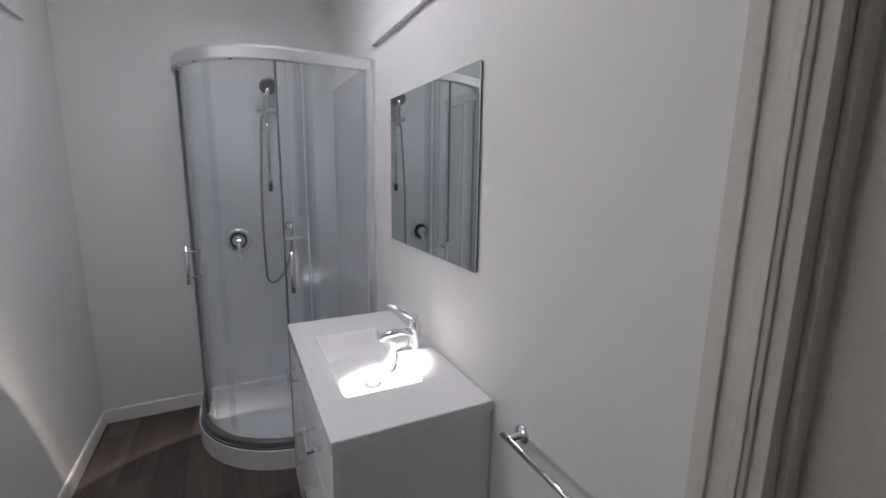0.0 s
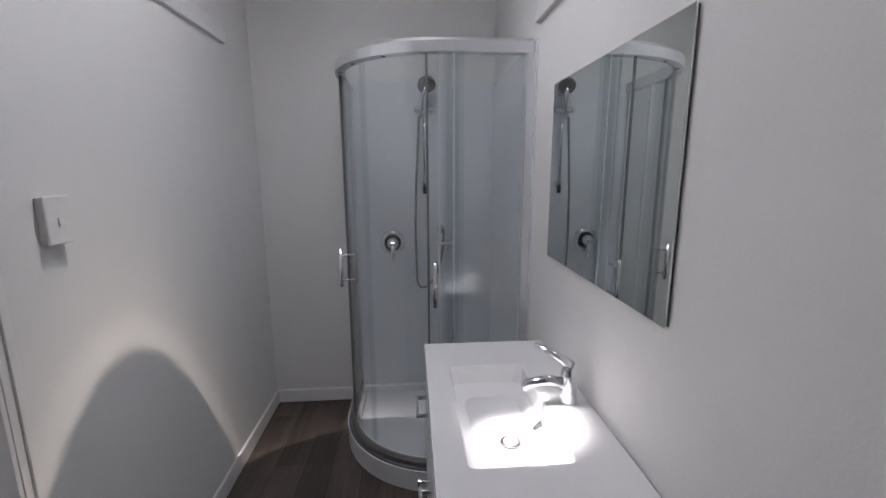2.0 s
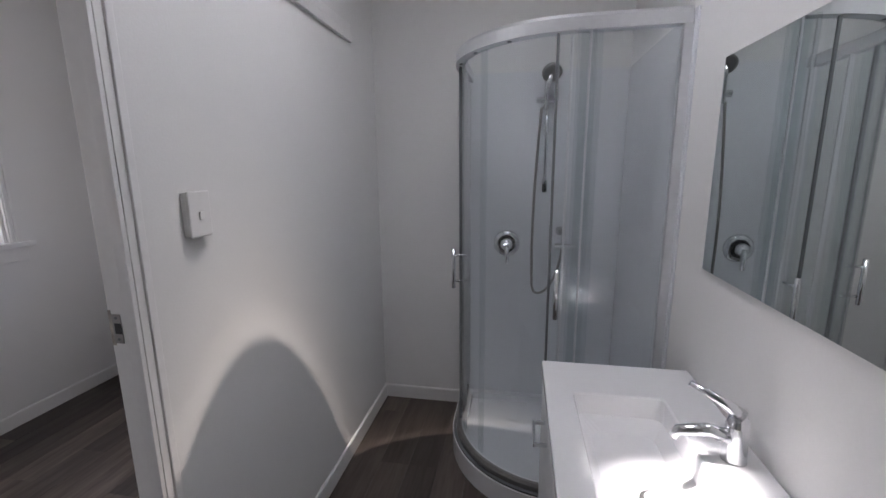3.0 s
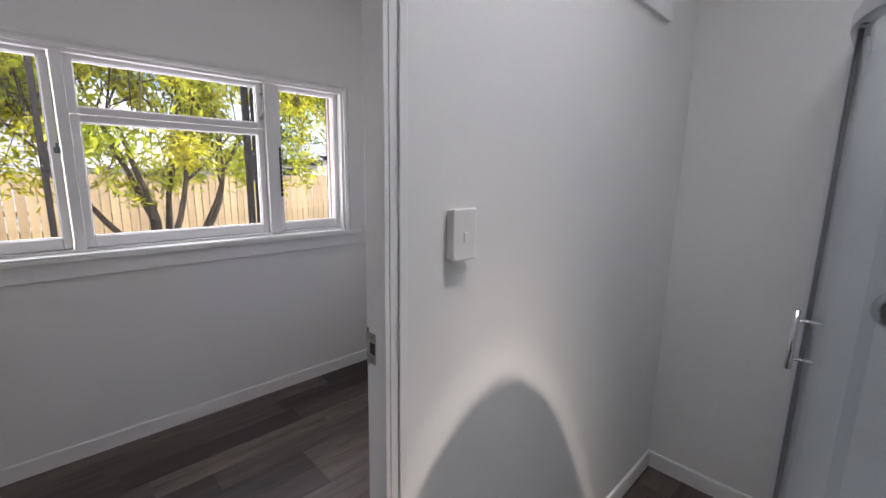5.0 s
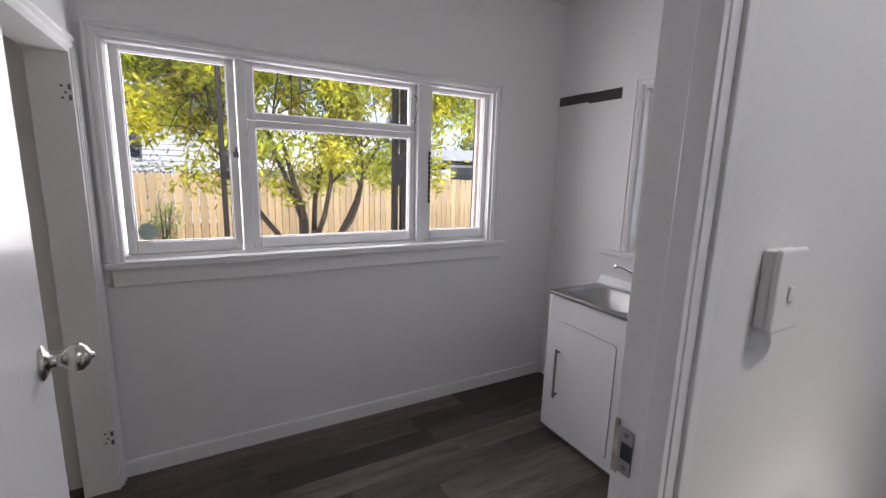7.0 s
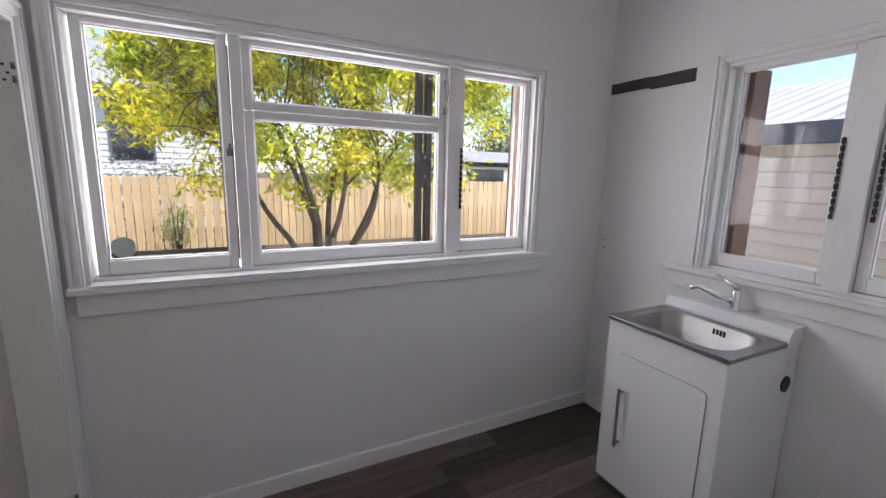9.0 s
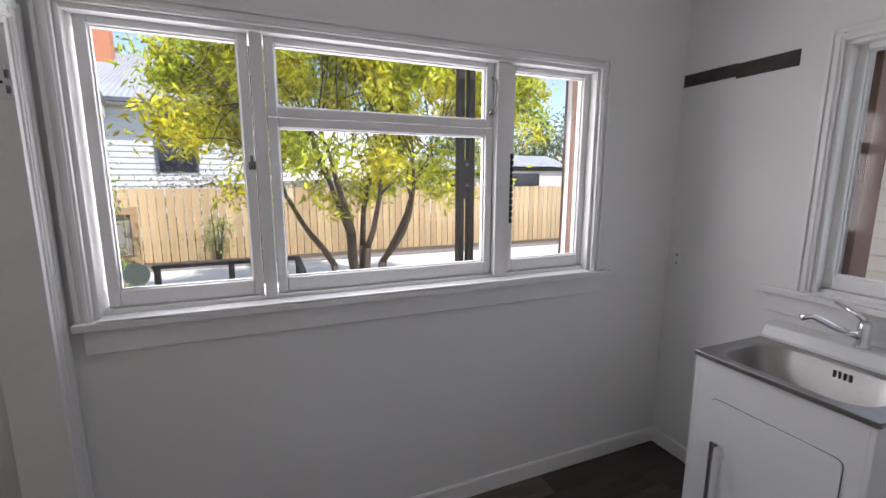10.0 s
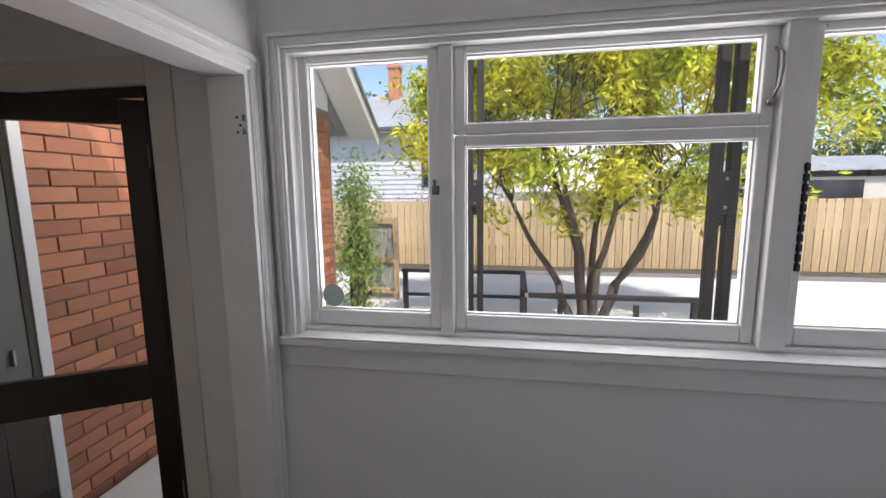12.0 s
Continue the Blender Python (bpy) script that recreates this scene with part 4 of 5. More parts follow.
# ---- laundry ----
def laundry_tub():
    x0, x1, y0, y1, zt = -2.976, -2.414, 4.775, YB - 0.004, 0.893
    c = thing("laundry_tub", ((x0 + x1) / 2, (y0 + y1) / 2, 0), "white laundry tub cabinet with stainless steel sink", "laundry tub")
    part("kickboard", B(x0 + 0.02, x1 - 0.02, y0 + 0.035, y1 - 0.03, 0, 0.0395), GASKET, c)
    tb = bmesh.new()
    box(tb, x0 + 0.004, x0 + 0.02, y0 + 0.006, y1 - 0.002, 0.04, zt - 0.017, 0.003)
    box(tb, x1 - 0.02, x1 - 0.004, y0 + 0.006, y1 - 0.002, 0.04, zt - 0.017, 0.003)
    box(tb, x0 + 0.0195, x1 - 0.0195, y0 + 0.0062, y0 + 0.022, 0.04, zt - 0.017)
    box(tb, x0 + 0.0195, x1 - 0.0195, y1 - 0.02, y1 - 0.0025, 0.04, zt - 0.017)
    box(tb, x0 + 0.0195, x1 - 0.0195, y0 + 0.023, y1 - 0.021, 0.045, 0.06)
    part("body", tb, LAM, c)
    # shadow gap round the door, then the door leaf
    dx0, dx1, dz0, dz1 = x0 + 0.085, x1 - 0.065, 0.10, zt - 0.165

    def plate(grow, ya, yb, r):
        bm = bmesh.new()
        a0, a1, b0, b1 = dx0 - grow, dx1 + grow, dz0 - grow, dz1 + grow
        out = []
        for cx, cz, s in ((a1 - r, b1 - r, 0), (a0 + r, b1 - r, 1), (a0 + r, b0 + r, 2), (a1 - r, b0 + r, 3)):
            for k in range(5):
                an = math.pi / 2 * (s + k / 4)
                out.append((cx + r * math.cos(an), cz + r * math.sin(an)))
        f = [bm.verts.new((x, ya, z)) for x, z in out]
        b = [bm.verts.new((x, yb, z)) for x, z in out]
        bm.faces.new(f)
        bm.faces.new(b[::-1])
        for k in range(len(f)):
            bm.faces.new((f[k], b[k], b[(k + 1) % len(f)], f[(k + 1) % len(f)]))
        return bm
    part("door_gap", plate(0.0025, y0 + 0.0052, y0 + 0.0066, 0.024), GASKET, c, "thin dark gap round the door")
    d = part("door", plate(0.0, y0 + 0.0005, y0 + 0.0050, 0.022), LAM, c)
    hx = x0 + 0.125
    bm = bmesh.new()
    box(bm, hx - 0.006, hx + 0.006, y0 - 0.034, y0 - 0.022, 0.27, 0.57, 0.002)
    for z in (0.29, 0.55):
        box(bm, hx - 0.004, hx + 0.004, y0 - 0.0225, y0 + 0.001, z - 0.005, z + 0.005, 0.001)
    part("handle", bm, STEEL, d, "slim satin bar handle")
    # pressed steel sink
    bm = bmesh.new()

    def ring(a0, a1, b0, b1, z, r, n=7):
        out = []
        for cx, cy, s in ((a1 - r, b1 - r, 0), (a0 + r, b1 - r, 1), (a0 + r, b0 + r, 2), (a1 - r, b0 + r, 3)):
            for k in range(n):
                an = math.pi / 2 * (s + k / (n - 1))
                out.append(bm.verts.new((cx + r * math.cos(an), cy + r * math.sin(an), z)))
        return out
    sy1 = y1 - 0.118
    rings = [ring(x0 - 0.002, x1 + 0.002, y0 - 0.003, sy1, zt - 0.018, 0.006), ring(x0 - 0.002, x1 + 0.002, y0 - 0.003, sy1, zt - 0.002, 0.006), ring(x0, x1, y0 - 0.001, sy1, zt, 0.006),
             ring(x0 + 0.045, x1 - 0.045, y0 + 0.035, sy1 - 0.025, zt, 0.10), ring(x0 + 0.052, x1 - 0.052, y0 + 0.042, sy1 - 0.032, zt - 0.008, 0.095),
             ring(x0 + 0.066, x1 - 0.066, y0 + 0.056, sy1 - 0.042, zt - 0.19, 0.085), ring(x0 + 0.12, x1 - 0.12, y0 + 0.10, sy1 - 0.09, zt - 0.215, 0.06)]
    for i, (a, b) in enumerate(zip(rings, rings[1:])):
        for k in range(len(a)):
            bm.faces.new((a[k], a[(k + 1) % len(a)], b[(k + 1) % len(a)], b[k])).smooth = i > 3
    bm.faces.new(rings[-1])
    sink = part("sink", bm, STEEL, c, "brushed stainless steel sink bowl")
    part("waste", L(((x0 + x1) / 2, y0 + 0.2, zt - 0.214), (0, 0, 1), [(0, 0.04), (0.003, 0.038), (0.004, 0.02)], sides=20), CHROME, sink)
    ov = bmesh.new()
    for k in range(4):
        xx = (x0 + x1) / 2 + 0.03 + (k - 1.5) * 0.016
        box(ov, xx - 0.004, xx + 0.004, sy1 - 0.0372, sy1 - 0.034, zt - 0.055, zt - 0.028)
    part("overflow_slots", ov, BLACK, sink, "four dark overflow slots")
    # splashback shelf with a sloping front
    sp = bmesh.new()
    prof = ((sy1 + 0.001, zt - 0.015), (sy1 + 0.001, zt + 0.012), (sy1 + 0.022, zt + 0.052), (sy1 + 0.03, zt + 0.056), (y1, zt + 0.058), (y1, zt - 0.015))
    f = [[sp.verts.new((x, y, z)) for y, z in prof] for x in (x0 + 0.004, x1 + 0.004)]
    sp.faces.new(f[0])
    sp.faces.new(f[1][::-1])
    for k in range(len(prof)):
        sp.faces.new((f[0][k], f[0][(k + 1) % 6], f[1][(k + 1) % 6], f[1][k]))
    part("splashback", sp, LAM, c)
    part("hose_cover", L((x1 - 0.0038, y1 - 0.065, 0.80), (1, 0, 0), [(0, 0.026), (0.003, 0.026), (0.0035, 0.022)], sides=20), PLAST, c, "grey plastic hose port cover")
    part("hose_port", L((x1 - 0.0038, y1 - 0.075, 0.70), (1, 0, 0), [(0, 0.036), (0.004, 0.036), (0.0045, 0.032)], sides=24), BLACK, c, "open round black hose port")
    t = thing("laundry_tap", (-2.70, y1 - 0.06, zt + 0.058), "chrome lever mixer tap on the tub splashback", "tap")
    tx, ty, tz = -2.662, y1 - 0.062, zt + 0.0585
    part("body", L((tx, ty, tz - 0.001), (0, 0, 1), [(0, 0.026), (0.005, 0.025), (0.02, 0.021), (0.085, 0.022), (0.10, 0.016)], sides=24), CHROME, t)
    part("spout", T([(tx, ty, tz + 0.035), (tx - 0.05, ty - 0.055, tz + 0.06), (tx - 0.11, ty - 0.115, tz + 0.10), (tx - 0.135, ty - 0.14, tz + 0.09)], [0.014, 0.013, 0.012, 0.013], 14), CHROME, t)
    part("lever", T([(tx, ty, tz + 0.10), (tx - 0.03, ty + 0.0, tz + 0.12), (tx - 0.10, ty + 0.005, tz + 0.145)], [0.014, 0.008, 0.006], 12), CHROME, t)


laundry_tub()

strip = bmesh.new()
box(strip, -3.562, -3.29, YB - 0.004, YB - 0.0005, 2.046, 2.106)
box(strip, -3.2895, -3.03, YB - 0.004, YB - 0.0005, 2.036, 2.102)
tagged(part("bare_strip", strip, GROUTY), "dark unpainted strip left where a shelf hung", "wall strip", kind="structure")

po = thing("power_outlet", (-3.52, YB, 1.137), "white double power outlet on the wall near the corner", "power outlet")
part("plate", B(-3.55, -3.485, YB - 0.012, YB - 0.0005, 1.085, 1.19, bevel=0.003), PLAST, po)
for z in (1.105, 1.15):
    part("switch", B(-3.525, -3.515, YB - 0.017, YB - 0.0122, z, z + 0.018, bevel=0.001), PLAST, po)
    part("socket_slots", B(-3.507, -3.499, YB - 0.0128, YB - 0.0121, z, z + 0.014), GASKET, po)


# ---- outdoors ----
ZG = -0.32
g = bmesh.new()
box(g, -400, 400, -400, 400, ZG - 0.5, ZG - 0.03)
struct("ground", g, GRASS, "dry grassy earth reaching the horizon", "ground")
struct("pavement", B(-12.3, XO + 0.02, -3.5, 14, ZG - 0.029, ZG), CONC, "pale sunlit concrete yard", "pavement")
struct("foundation", B(XO + 0.01, 1.39, YP - 0.14, YO - 0.01, ZG - 0.02, -0.161), CONC, "concrete footing under the house", "foundation")
struct("step", B(XO - 0.75, XO - 0.002, YP + 0.1, SD1 + 0.3, ZG, -0.10, bevel=0.01), CONC, "worn concrete back door step", "step")
struct("garden_bed", B(-13.0, -12.31, -3.5, 14, ZG - 0.029, ZG - 0.008), SOIL, "narrow dark garden bed along the fence", "garden bed")


def paling_fence(x, y0, y1):
    f = thing("paling_fence", (x, (y0 + y1) / 2, ZG), "new pale pine paling fence along the yard", "fence")
    for z in (0.2, 0.8, 1.35):
        part("rail", B(x - 0.07, x - 0.025, y0, y1, ZG + z, ZG + z + 0.09), RAILW, f)
    rnd = random.Random(4)
    base = None
    k = 0
    y = y0
    while y < y1:
        if base is None:
            base = part("paling", B(-0.009, 0.009, 0, 0.152, 0, 1.68, bevel=0.003), PALING, f)
            ob = base
        else:
            ob = new("paling", base.data)
            ob.parent = f
        ob.matrix_parent_inverse = f.matrix_basis.inverted()
        ob.matrix_basis = pose(x + rnd.uniform(-0.004, 0.004), y, ZG - 0.015 + rnd.uniform(-0.008, 0.008), rnd.uniform(-0.3, 0.3), 0, rnd.uniform(-0.6, 0.6))
        y += 0.172
        k += 1


paling_fence(-13.05, -3.4, 13.6)


def limb(bm, p, d, length, r, rnd, depth, tips, bend=0.35):
    pts, rad = [p.copy()], [r]
    q = p.copy()
    n = 6
    for k in range(n):
        d = (d + Vector((rnd.uniform(-bend, bend), rnd.uniform(-bend, bend), rnd.uniform(-0.05, 0.22))) * 0.42).normalized()
        q = q + d * length / n
        pts.append(q.copy())
        rad.append(r * (1 - 0.55 * (k + 1) / n))
    tube(bm, pts, rad, 8 if r > 0.02 else 5)
    if depth == 0:
        tips.extend(pts[2:])
        return
    if depth <= 1:
        tips.extend(pts[3:])
    for k in range(3 if depth > 1 else 4):
        i = rnd.choice((3, 4, 5, 6)) if k else n
        side = Vector((rnd.uniform(-1, 1), rnd.uniform(-1, 1), rnd.uniform(-0.15, 0.7)))
        limb(bm, pts[i], (d * 0.75 + side * 0.75).normalized(), length * rnd.uniform(0.55, 0.8), rad[i] * 0.72, rnd, depth - 1, tips)


def leaves(bm, centres, count, rnd, size, spread, droop=0.4, keep=None):
    """Folded pointed leaves scattered round the twig ends."""
    made = 0
    while made < count:
        c = rnd.choice(centres)
        p = Vector(c) + Vector((rnd.gauss(0, spread), rnd.gauss(0, spread), rnd.gauss(0, spread * 0.8)))
        made += 1
        if keep and not keep(p):
            continue
        d = Vector((rnd.uniform(-1, 1), rnd.uniform(-1, 1), rnd.uniform(-0.7, 0.5) - droop)).normalized()
        w = d.cross(Vector((rnd.uniform(-1, 1), rnd.uniform(-1, 1), rnd.uniform(-1, 1)))).normalized()
        u = d.cross(w)
        s = size * rnd.uniform(0.6, 1.25)
        a, m1, m2, e = p, p + d * s * 0.45 + w * s * 0.15 + u * s * 0.05, p + d * s * 0.45 - w * s * 0.15 + u * s * 0.05, p + d * s
        v = [bm.verts.new(x) for x in (a, m1, e, m2)]
        bm.faces.new((v[0], v[1], v[2]))
        bm.faces.new((v[0], v[2], v[3]))
    return bm


def broad_tree(at, seed):
    t = thing("tree", at, "spreading multi-stemmed tree with yellow-green leaves", "tree")
    rnd = random.Random(seed)
    bm, tips = bmesh.new(), []
    base = Vector(at)
    stems = ((-0.10, 0.9, 0.9), (0.25, 0.25, 1.0), (-0.1, -0.35, 1.0), (0.05, -0.95, 0.85), (-0.5, 0.15, 0.9), (0.55, -0.3, 0.85), (0.35, 0.75, 0.8))
    for i, (dx, dy, dz) in enumerate(stems):
        p = base + Vector((dx * 0.12, dy * 0.16, -0.03))
        d = Vector((dx * 0.6, dy * 0.62, dz)).normalized()
        k1 = p + Vector((dx * 0.10, dy * 0.24, 0.72 + 0.22 * (i % 3)))
        tube(bm, [p, p.lerp(k1, 0.35) + Vector((0.02, -0.03 * dy, 0)), p.lerp(k1, 0.7) + Vector((-0.02, 0.03 * dy, 0)), k1], [0.068, 0.058, 0.053, 0.047], 9)
        limb(bm, k1, d, 1.55, 0.046, rnd, 3, tips, 0.5)
    core = base + Vector((-0.35, 0.22, 2.95))
    twigs = []
    while len(twigs) < 330:
        q = Vector((rnd.uniform(-1, 1), rnd.uniform(-1, 1), rnd.uniform(-0.95, 0.8)))
        if 0.5 < q.length < 0.97:
            e = core + Vector((q.x * 2.1, q.y * 3.05, q.z * 1.85))
            near = min(rnd.sample(tips, 60), key=lambda w: (w - e).length)
            if (near - e).length < 1.5:
                mid = near.lerp(e, 0.55) + Vector((0, 0, 0.12))
                tube(bm, [near, mid, e], [0.012, 0.008, 0.004], 5)
                twigs += [e, mid.lerp(e, 0.5)]
    tips += twigs * 3
    part("trunk", bm, BARK, t, "grey-brown branching stems")

    def keep(p):
        q = p - core
        edge = 1.0 + 0.30 * noise.noise(p * 0.9)
        if (q.x / 2.2) ** 2 + (q.y / 3.15) ** 2 + (q.z / 1.9) ** 2 > edge or p.z < 1.30 + base.z + 0.25 * noise.noise(p * 0.7):
            return False
        # open, airy inside; leaves sit in clumps, thinner on the clipped side by the house
        gap = -0.32 + (0.34 if q.x > -0.2 and q.z < 1.0 and abs(q.y + 0.2) < 1.9 else 0.0)
        return noise.noise(p * 1.9 + Vector((3.1, 0, 0))) > gap
    crown = leaves(bmesh.new(), [p for p in tips if keep(p)], 72000, rnd, 0.125, 0.15, keep=keep)
    part("crown", crown, LEAF, t, "dense yellow-green foliage")


broad_tree((-7.9, 4.40, ZG), 11)


def leafy(name, at, radii, count, size, material, label, category, seed, stems=True):
    """A shrub, vine or far tree: short stems and many small leaves in an uneven crown."""
    t = thing(name, at, label, category)
    rnd = random.Random(seed)
    pts = []
    while len(pts) < 140:
        q = Vector((rnd.uniform(-1, 1), rnd.uniform(-1, 1), rnd.uniform(-1, 1)))
        if 0.35 < q.length < 1 + 0.25 * noise.noise(q * 2.3 + Vector((seed, 0, 0))):
            pts.append(Vector(at) + Vector((q.x * radii[0], q.y * radii[1], radii[2] * (1 + q.z))))
    bm = bmesh.new()
    for k in range(7):
        e = rnd.choice(pts)
        b = Vector(at) + Vector((rnd.uniform(-0.2, 0.2) * radii[0], rnd.uniform(-0.2, 0.2) * radii[1], 0))
        w = 0.012 + 0.02 * radii[2]
        tube(bm, [b, b.lerp(e, 0.5) + Vector((0, 0, 0.1 * radii[2])), e], [w, w * 0.7, w * 0.3], 6)
    part("stems", bm, BARK, t)
    part("foliage", leaves(bmesh.new(), pts, count, rnd, size, min(0.14 * max(radii), 0.09 + 0.11 * (radii[0] + radii[1]))), material, t)
    return t


leafy("climbing_vine", (-7.75, 1.27, ZG), (0.17, 0.19, 1.22), 4400, 0.08, VINE, "bushy green climbing vine beside the brick wall", "vine", 3)
leafy("fence_creeper", (-12.93, 2.05, ZG), (0.05, 0.30, 0.62), 260, 0.11, VINE, "thin green creeper growing up the pale fence", "creeper", 12)
leafy("shrub", (-14.3, 1.2, ZG), (0.8, 1.6, 1.05), 2600, 0.12, HEDGE, "grey-green flowering shrub behind the fence", "shrub", 5)
leafy("shrub", (-14.4, 4.2, ZG), (0.8, 1.5, 1.02), 2400, 0.12, HEDGE, "grey-green flowering shrub behind the fence", "shrub", 6)
leafy("shrub", (-14.3, -1.8, ZG), (0.8, 1.3, 0.98), 1800, 0.12, HEDGE, "grey-green flowering shrub behind the fence", "shrub", 7)
leafy("far_tree", (-38, 30, ZG), (4.5, 5.0, 4.0), 4200, 0.6, FARLEAF, "distant round green tree against the sky", "tree", 8)
leafy("far_tree", (-44, 22, ZG), (4.5, 4.5, 3.2), 3600, 0.6, FARLEAF, "distant round green tree against the sky", "tree", 9)
leafy("far_tree", (-34, -6, ZG), (4.0, 4.5, 4.6), 4200, 0.6, FARLEAF, "distant green tree behind the roofs", "tree", 10)


def double_post(x, y, group):
    p = thing("veranda_post", (x, y, ZG), "dark weathered twin-bar post outside the window", "post", group)
    for dy in (-0.033, 0.033):
        part("bar", B(x - 0.025, x + 0.025, y + dy - 0.020, y + dy + 0.020, ZG, 3.0, bevel=0.004), POST, p)
    for z in (1.45, 2.5, 0.4):
        part("spacer_block", B(x - 0.015, x + 0.015, y - 0.0125, y + 0.0125, z, z + 0.22, bevel=0.003), POST, p)
    pl = part("plate", B(x + 0.026, x + 0.032, y - 0.05, y + 0.05, 1.50, 1.68, bevel=0.002), POST, p)
    for z in (1.53, 1.65):
        part("bolt", L((x + 0.032, y, z), (1, 0, 0), [(0, 0.008), (0.006, 0.007)], sides=10), STEEL, pl)


double_post(-5.0, 3.18, "posts outside the window")
double_post(-4.2, 4.32, "posts outside the window")


def low_railing():
    r = thing("yard_railing", (-8.3, 3.0, ZG), "low dark timber railing round the tree bed", "railing")
    zt = ZG + 0.76
    for a in ((-8.37, -8.28, 1.75, 3.6, zt - 0.05, zt), (-8.35, -8.31, 1.75, 3.6, zt - 0.42, zt - 0.37), (-8.28, -7.2, 3.52, 3.6, zt - 0.051, zt - 0.001), (-7.28, -7.2, 3.61, 5.53, zt - 0.115, zt - 0.06)):
        part("rail", B(*a, bevel=0.006), POST, r)
    for x, y in ((-8.33, 1.80), (-8.33, 2.68), (-8.33, 3.56), (-7.24, 3.56), (-7.24, 5.46)):
        part("post", B(x - 0.035, x + 0.035, y - 0.035, y + 0.035, ZG, zt - (0.1155 if x > -8 else 0.051), bevel=0.004), POST, r)
    for y in (4.02, 4.93):
        part("stump", B(-7.60, -7.54, y - 0.03, y + 0.03, ZG, ZG + 0.50, bevel=0.006), POST, r)


low_railing()


def side_gate():
    g = thing("timber_gate", (-9.2, 1.0, ZG), "unpainted pine gate panel standing beside the brick wall", "gate")
    x, y0, y1, h = -9.3, 0.80, 1.42, 1.48
    for y in (y0, y1 - 0.09):
        part("stile", B(x - 0.02, x + 0.025, y, y + 0.09, ZG + 0.02, ZG + h, bevel=0.004), RAILW, g)
    for z in (0.12, 0.68, h - 0.12):
        part("cross_rail", B(x - 0.019, x + 0.024, y0 + 0.0905, y1 - 0.0905, ZG + z, ZG + z + 0.09, bevel=0.004), RAILW, g)
    for k in range(4):
        a = y0 + 0.01 + k * 0.150
        part("board", B(x - 0.04, x - 0.0205, a, a + 0.142, ZG + 0.03, ZG + h - 0.02, bevel=0.003), GREYB, g)


side_gate()


def old_pickets():
    f = thing("old_picket_screen", (-8.1, 1.25, ZG), "dark weathered picket screen half covered by the vine", "fence")
    for k in range(4):
        part("picket", B(-7.80 - k * 0.15, -7.69 - k * 0.15, 1.16, 1.19, ZG, ZG + 1.42 - 0.03 * (k % 2), bevel=0.004), POST, f)
    for z in (0.3, 1.1):
        part("rail", B(-8.56, -7.69, 1.191, 1.23, ZG + z, ZG + z + 0.07), POST, f)


old_pickets()


# house wings and neighbours
def weatherboards(parent, axis, plane, out, u0, u1, z0, z1, pitch, material, ledge=False):
    """Overlapping boards on one face, each with a sloping front, one part each; ledge: proud at the top edge."""
    for k in range(int((z1 - z0) / pitch)):
        a, b = z0 + k * pitch, z0 + (k + 1) * pitch + 0.002
        bm = bmesh.new()
        prof = ((0, a), (0.030, a), (0.006, b), (0, b)) if not ledge else ((0, a), (0.006, a), (0.008, b - 0.022), (0.030, b - 0.014), (0, b))
        cols = []
        for u in (u0, u1):
            cols.append([bm.verts.new((plane + out * o, u, z) if axis == "x" else (u, plane + out * o, z)) for o, z in prof])
        bm.faces.new(cols[0])
        bm.faces.new(cols[1][::-1])
        n_ = len(prof)
        for i in range(n_):
            bm.faces.new((cols[0][i], cols[1][i], cols[1][(i + 1) % n_], cols[0][(i + 1) % n_]))
        part("board", bm, material, parent)


def iron_slope(a, b, c, d, pitch, depth, square=False):
    """Ribbed roof sheet over the quad: eave a to b, ridge d to c."""
    a, b, c, d = (Vector(p) for p in (a, b, c, d))
    nrm = (b - a).cross(d - a).normalized()
    if nrm.z < 0:
        nrm = -nrm
    n = max(4, int((b - a).length / pitch)) * 4
    bm = bmesh.new()
    rows = []
    for k in range(n + 1):
        u = k / n
        ph = k % 4
        h = depth * ((0, 0, 1, 1)[ph] if square else (0, 0.7, 1, 0.7)[ph])
        rows.append([bm.verts.new(a.lerp(b, u) + nrm * h), bm.verts.new(d.lerp(c, u) + nrm * h)])
    for p, q in zip(rows, rows[1:]):
        bm.faces.new((p[0], q[0], q[1], p[1]))
    return bm


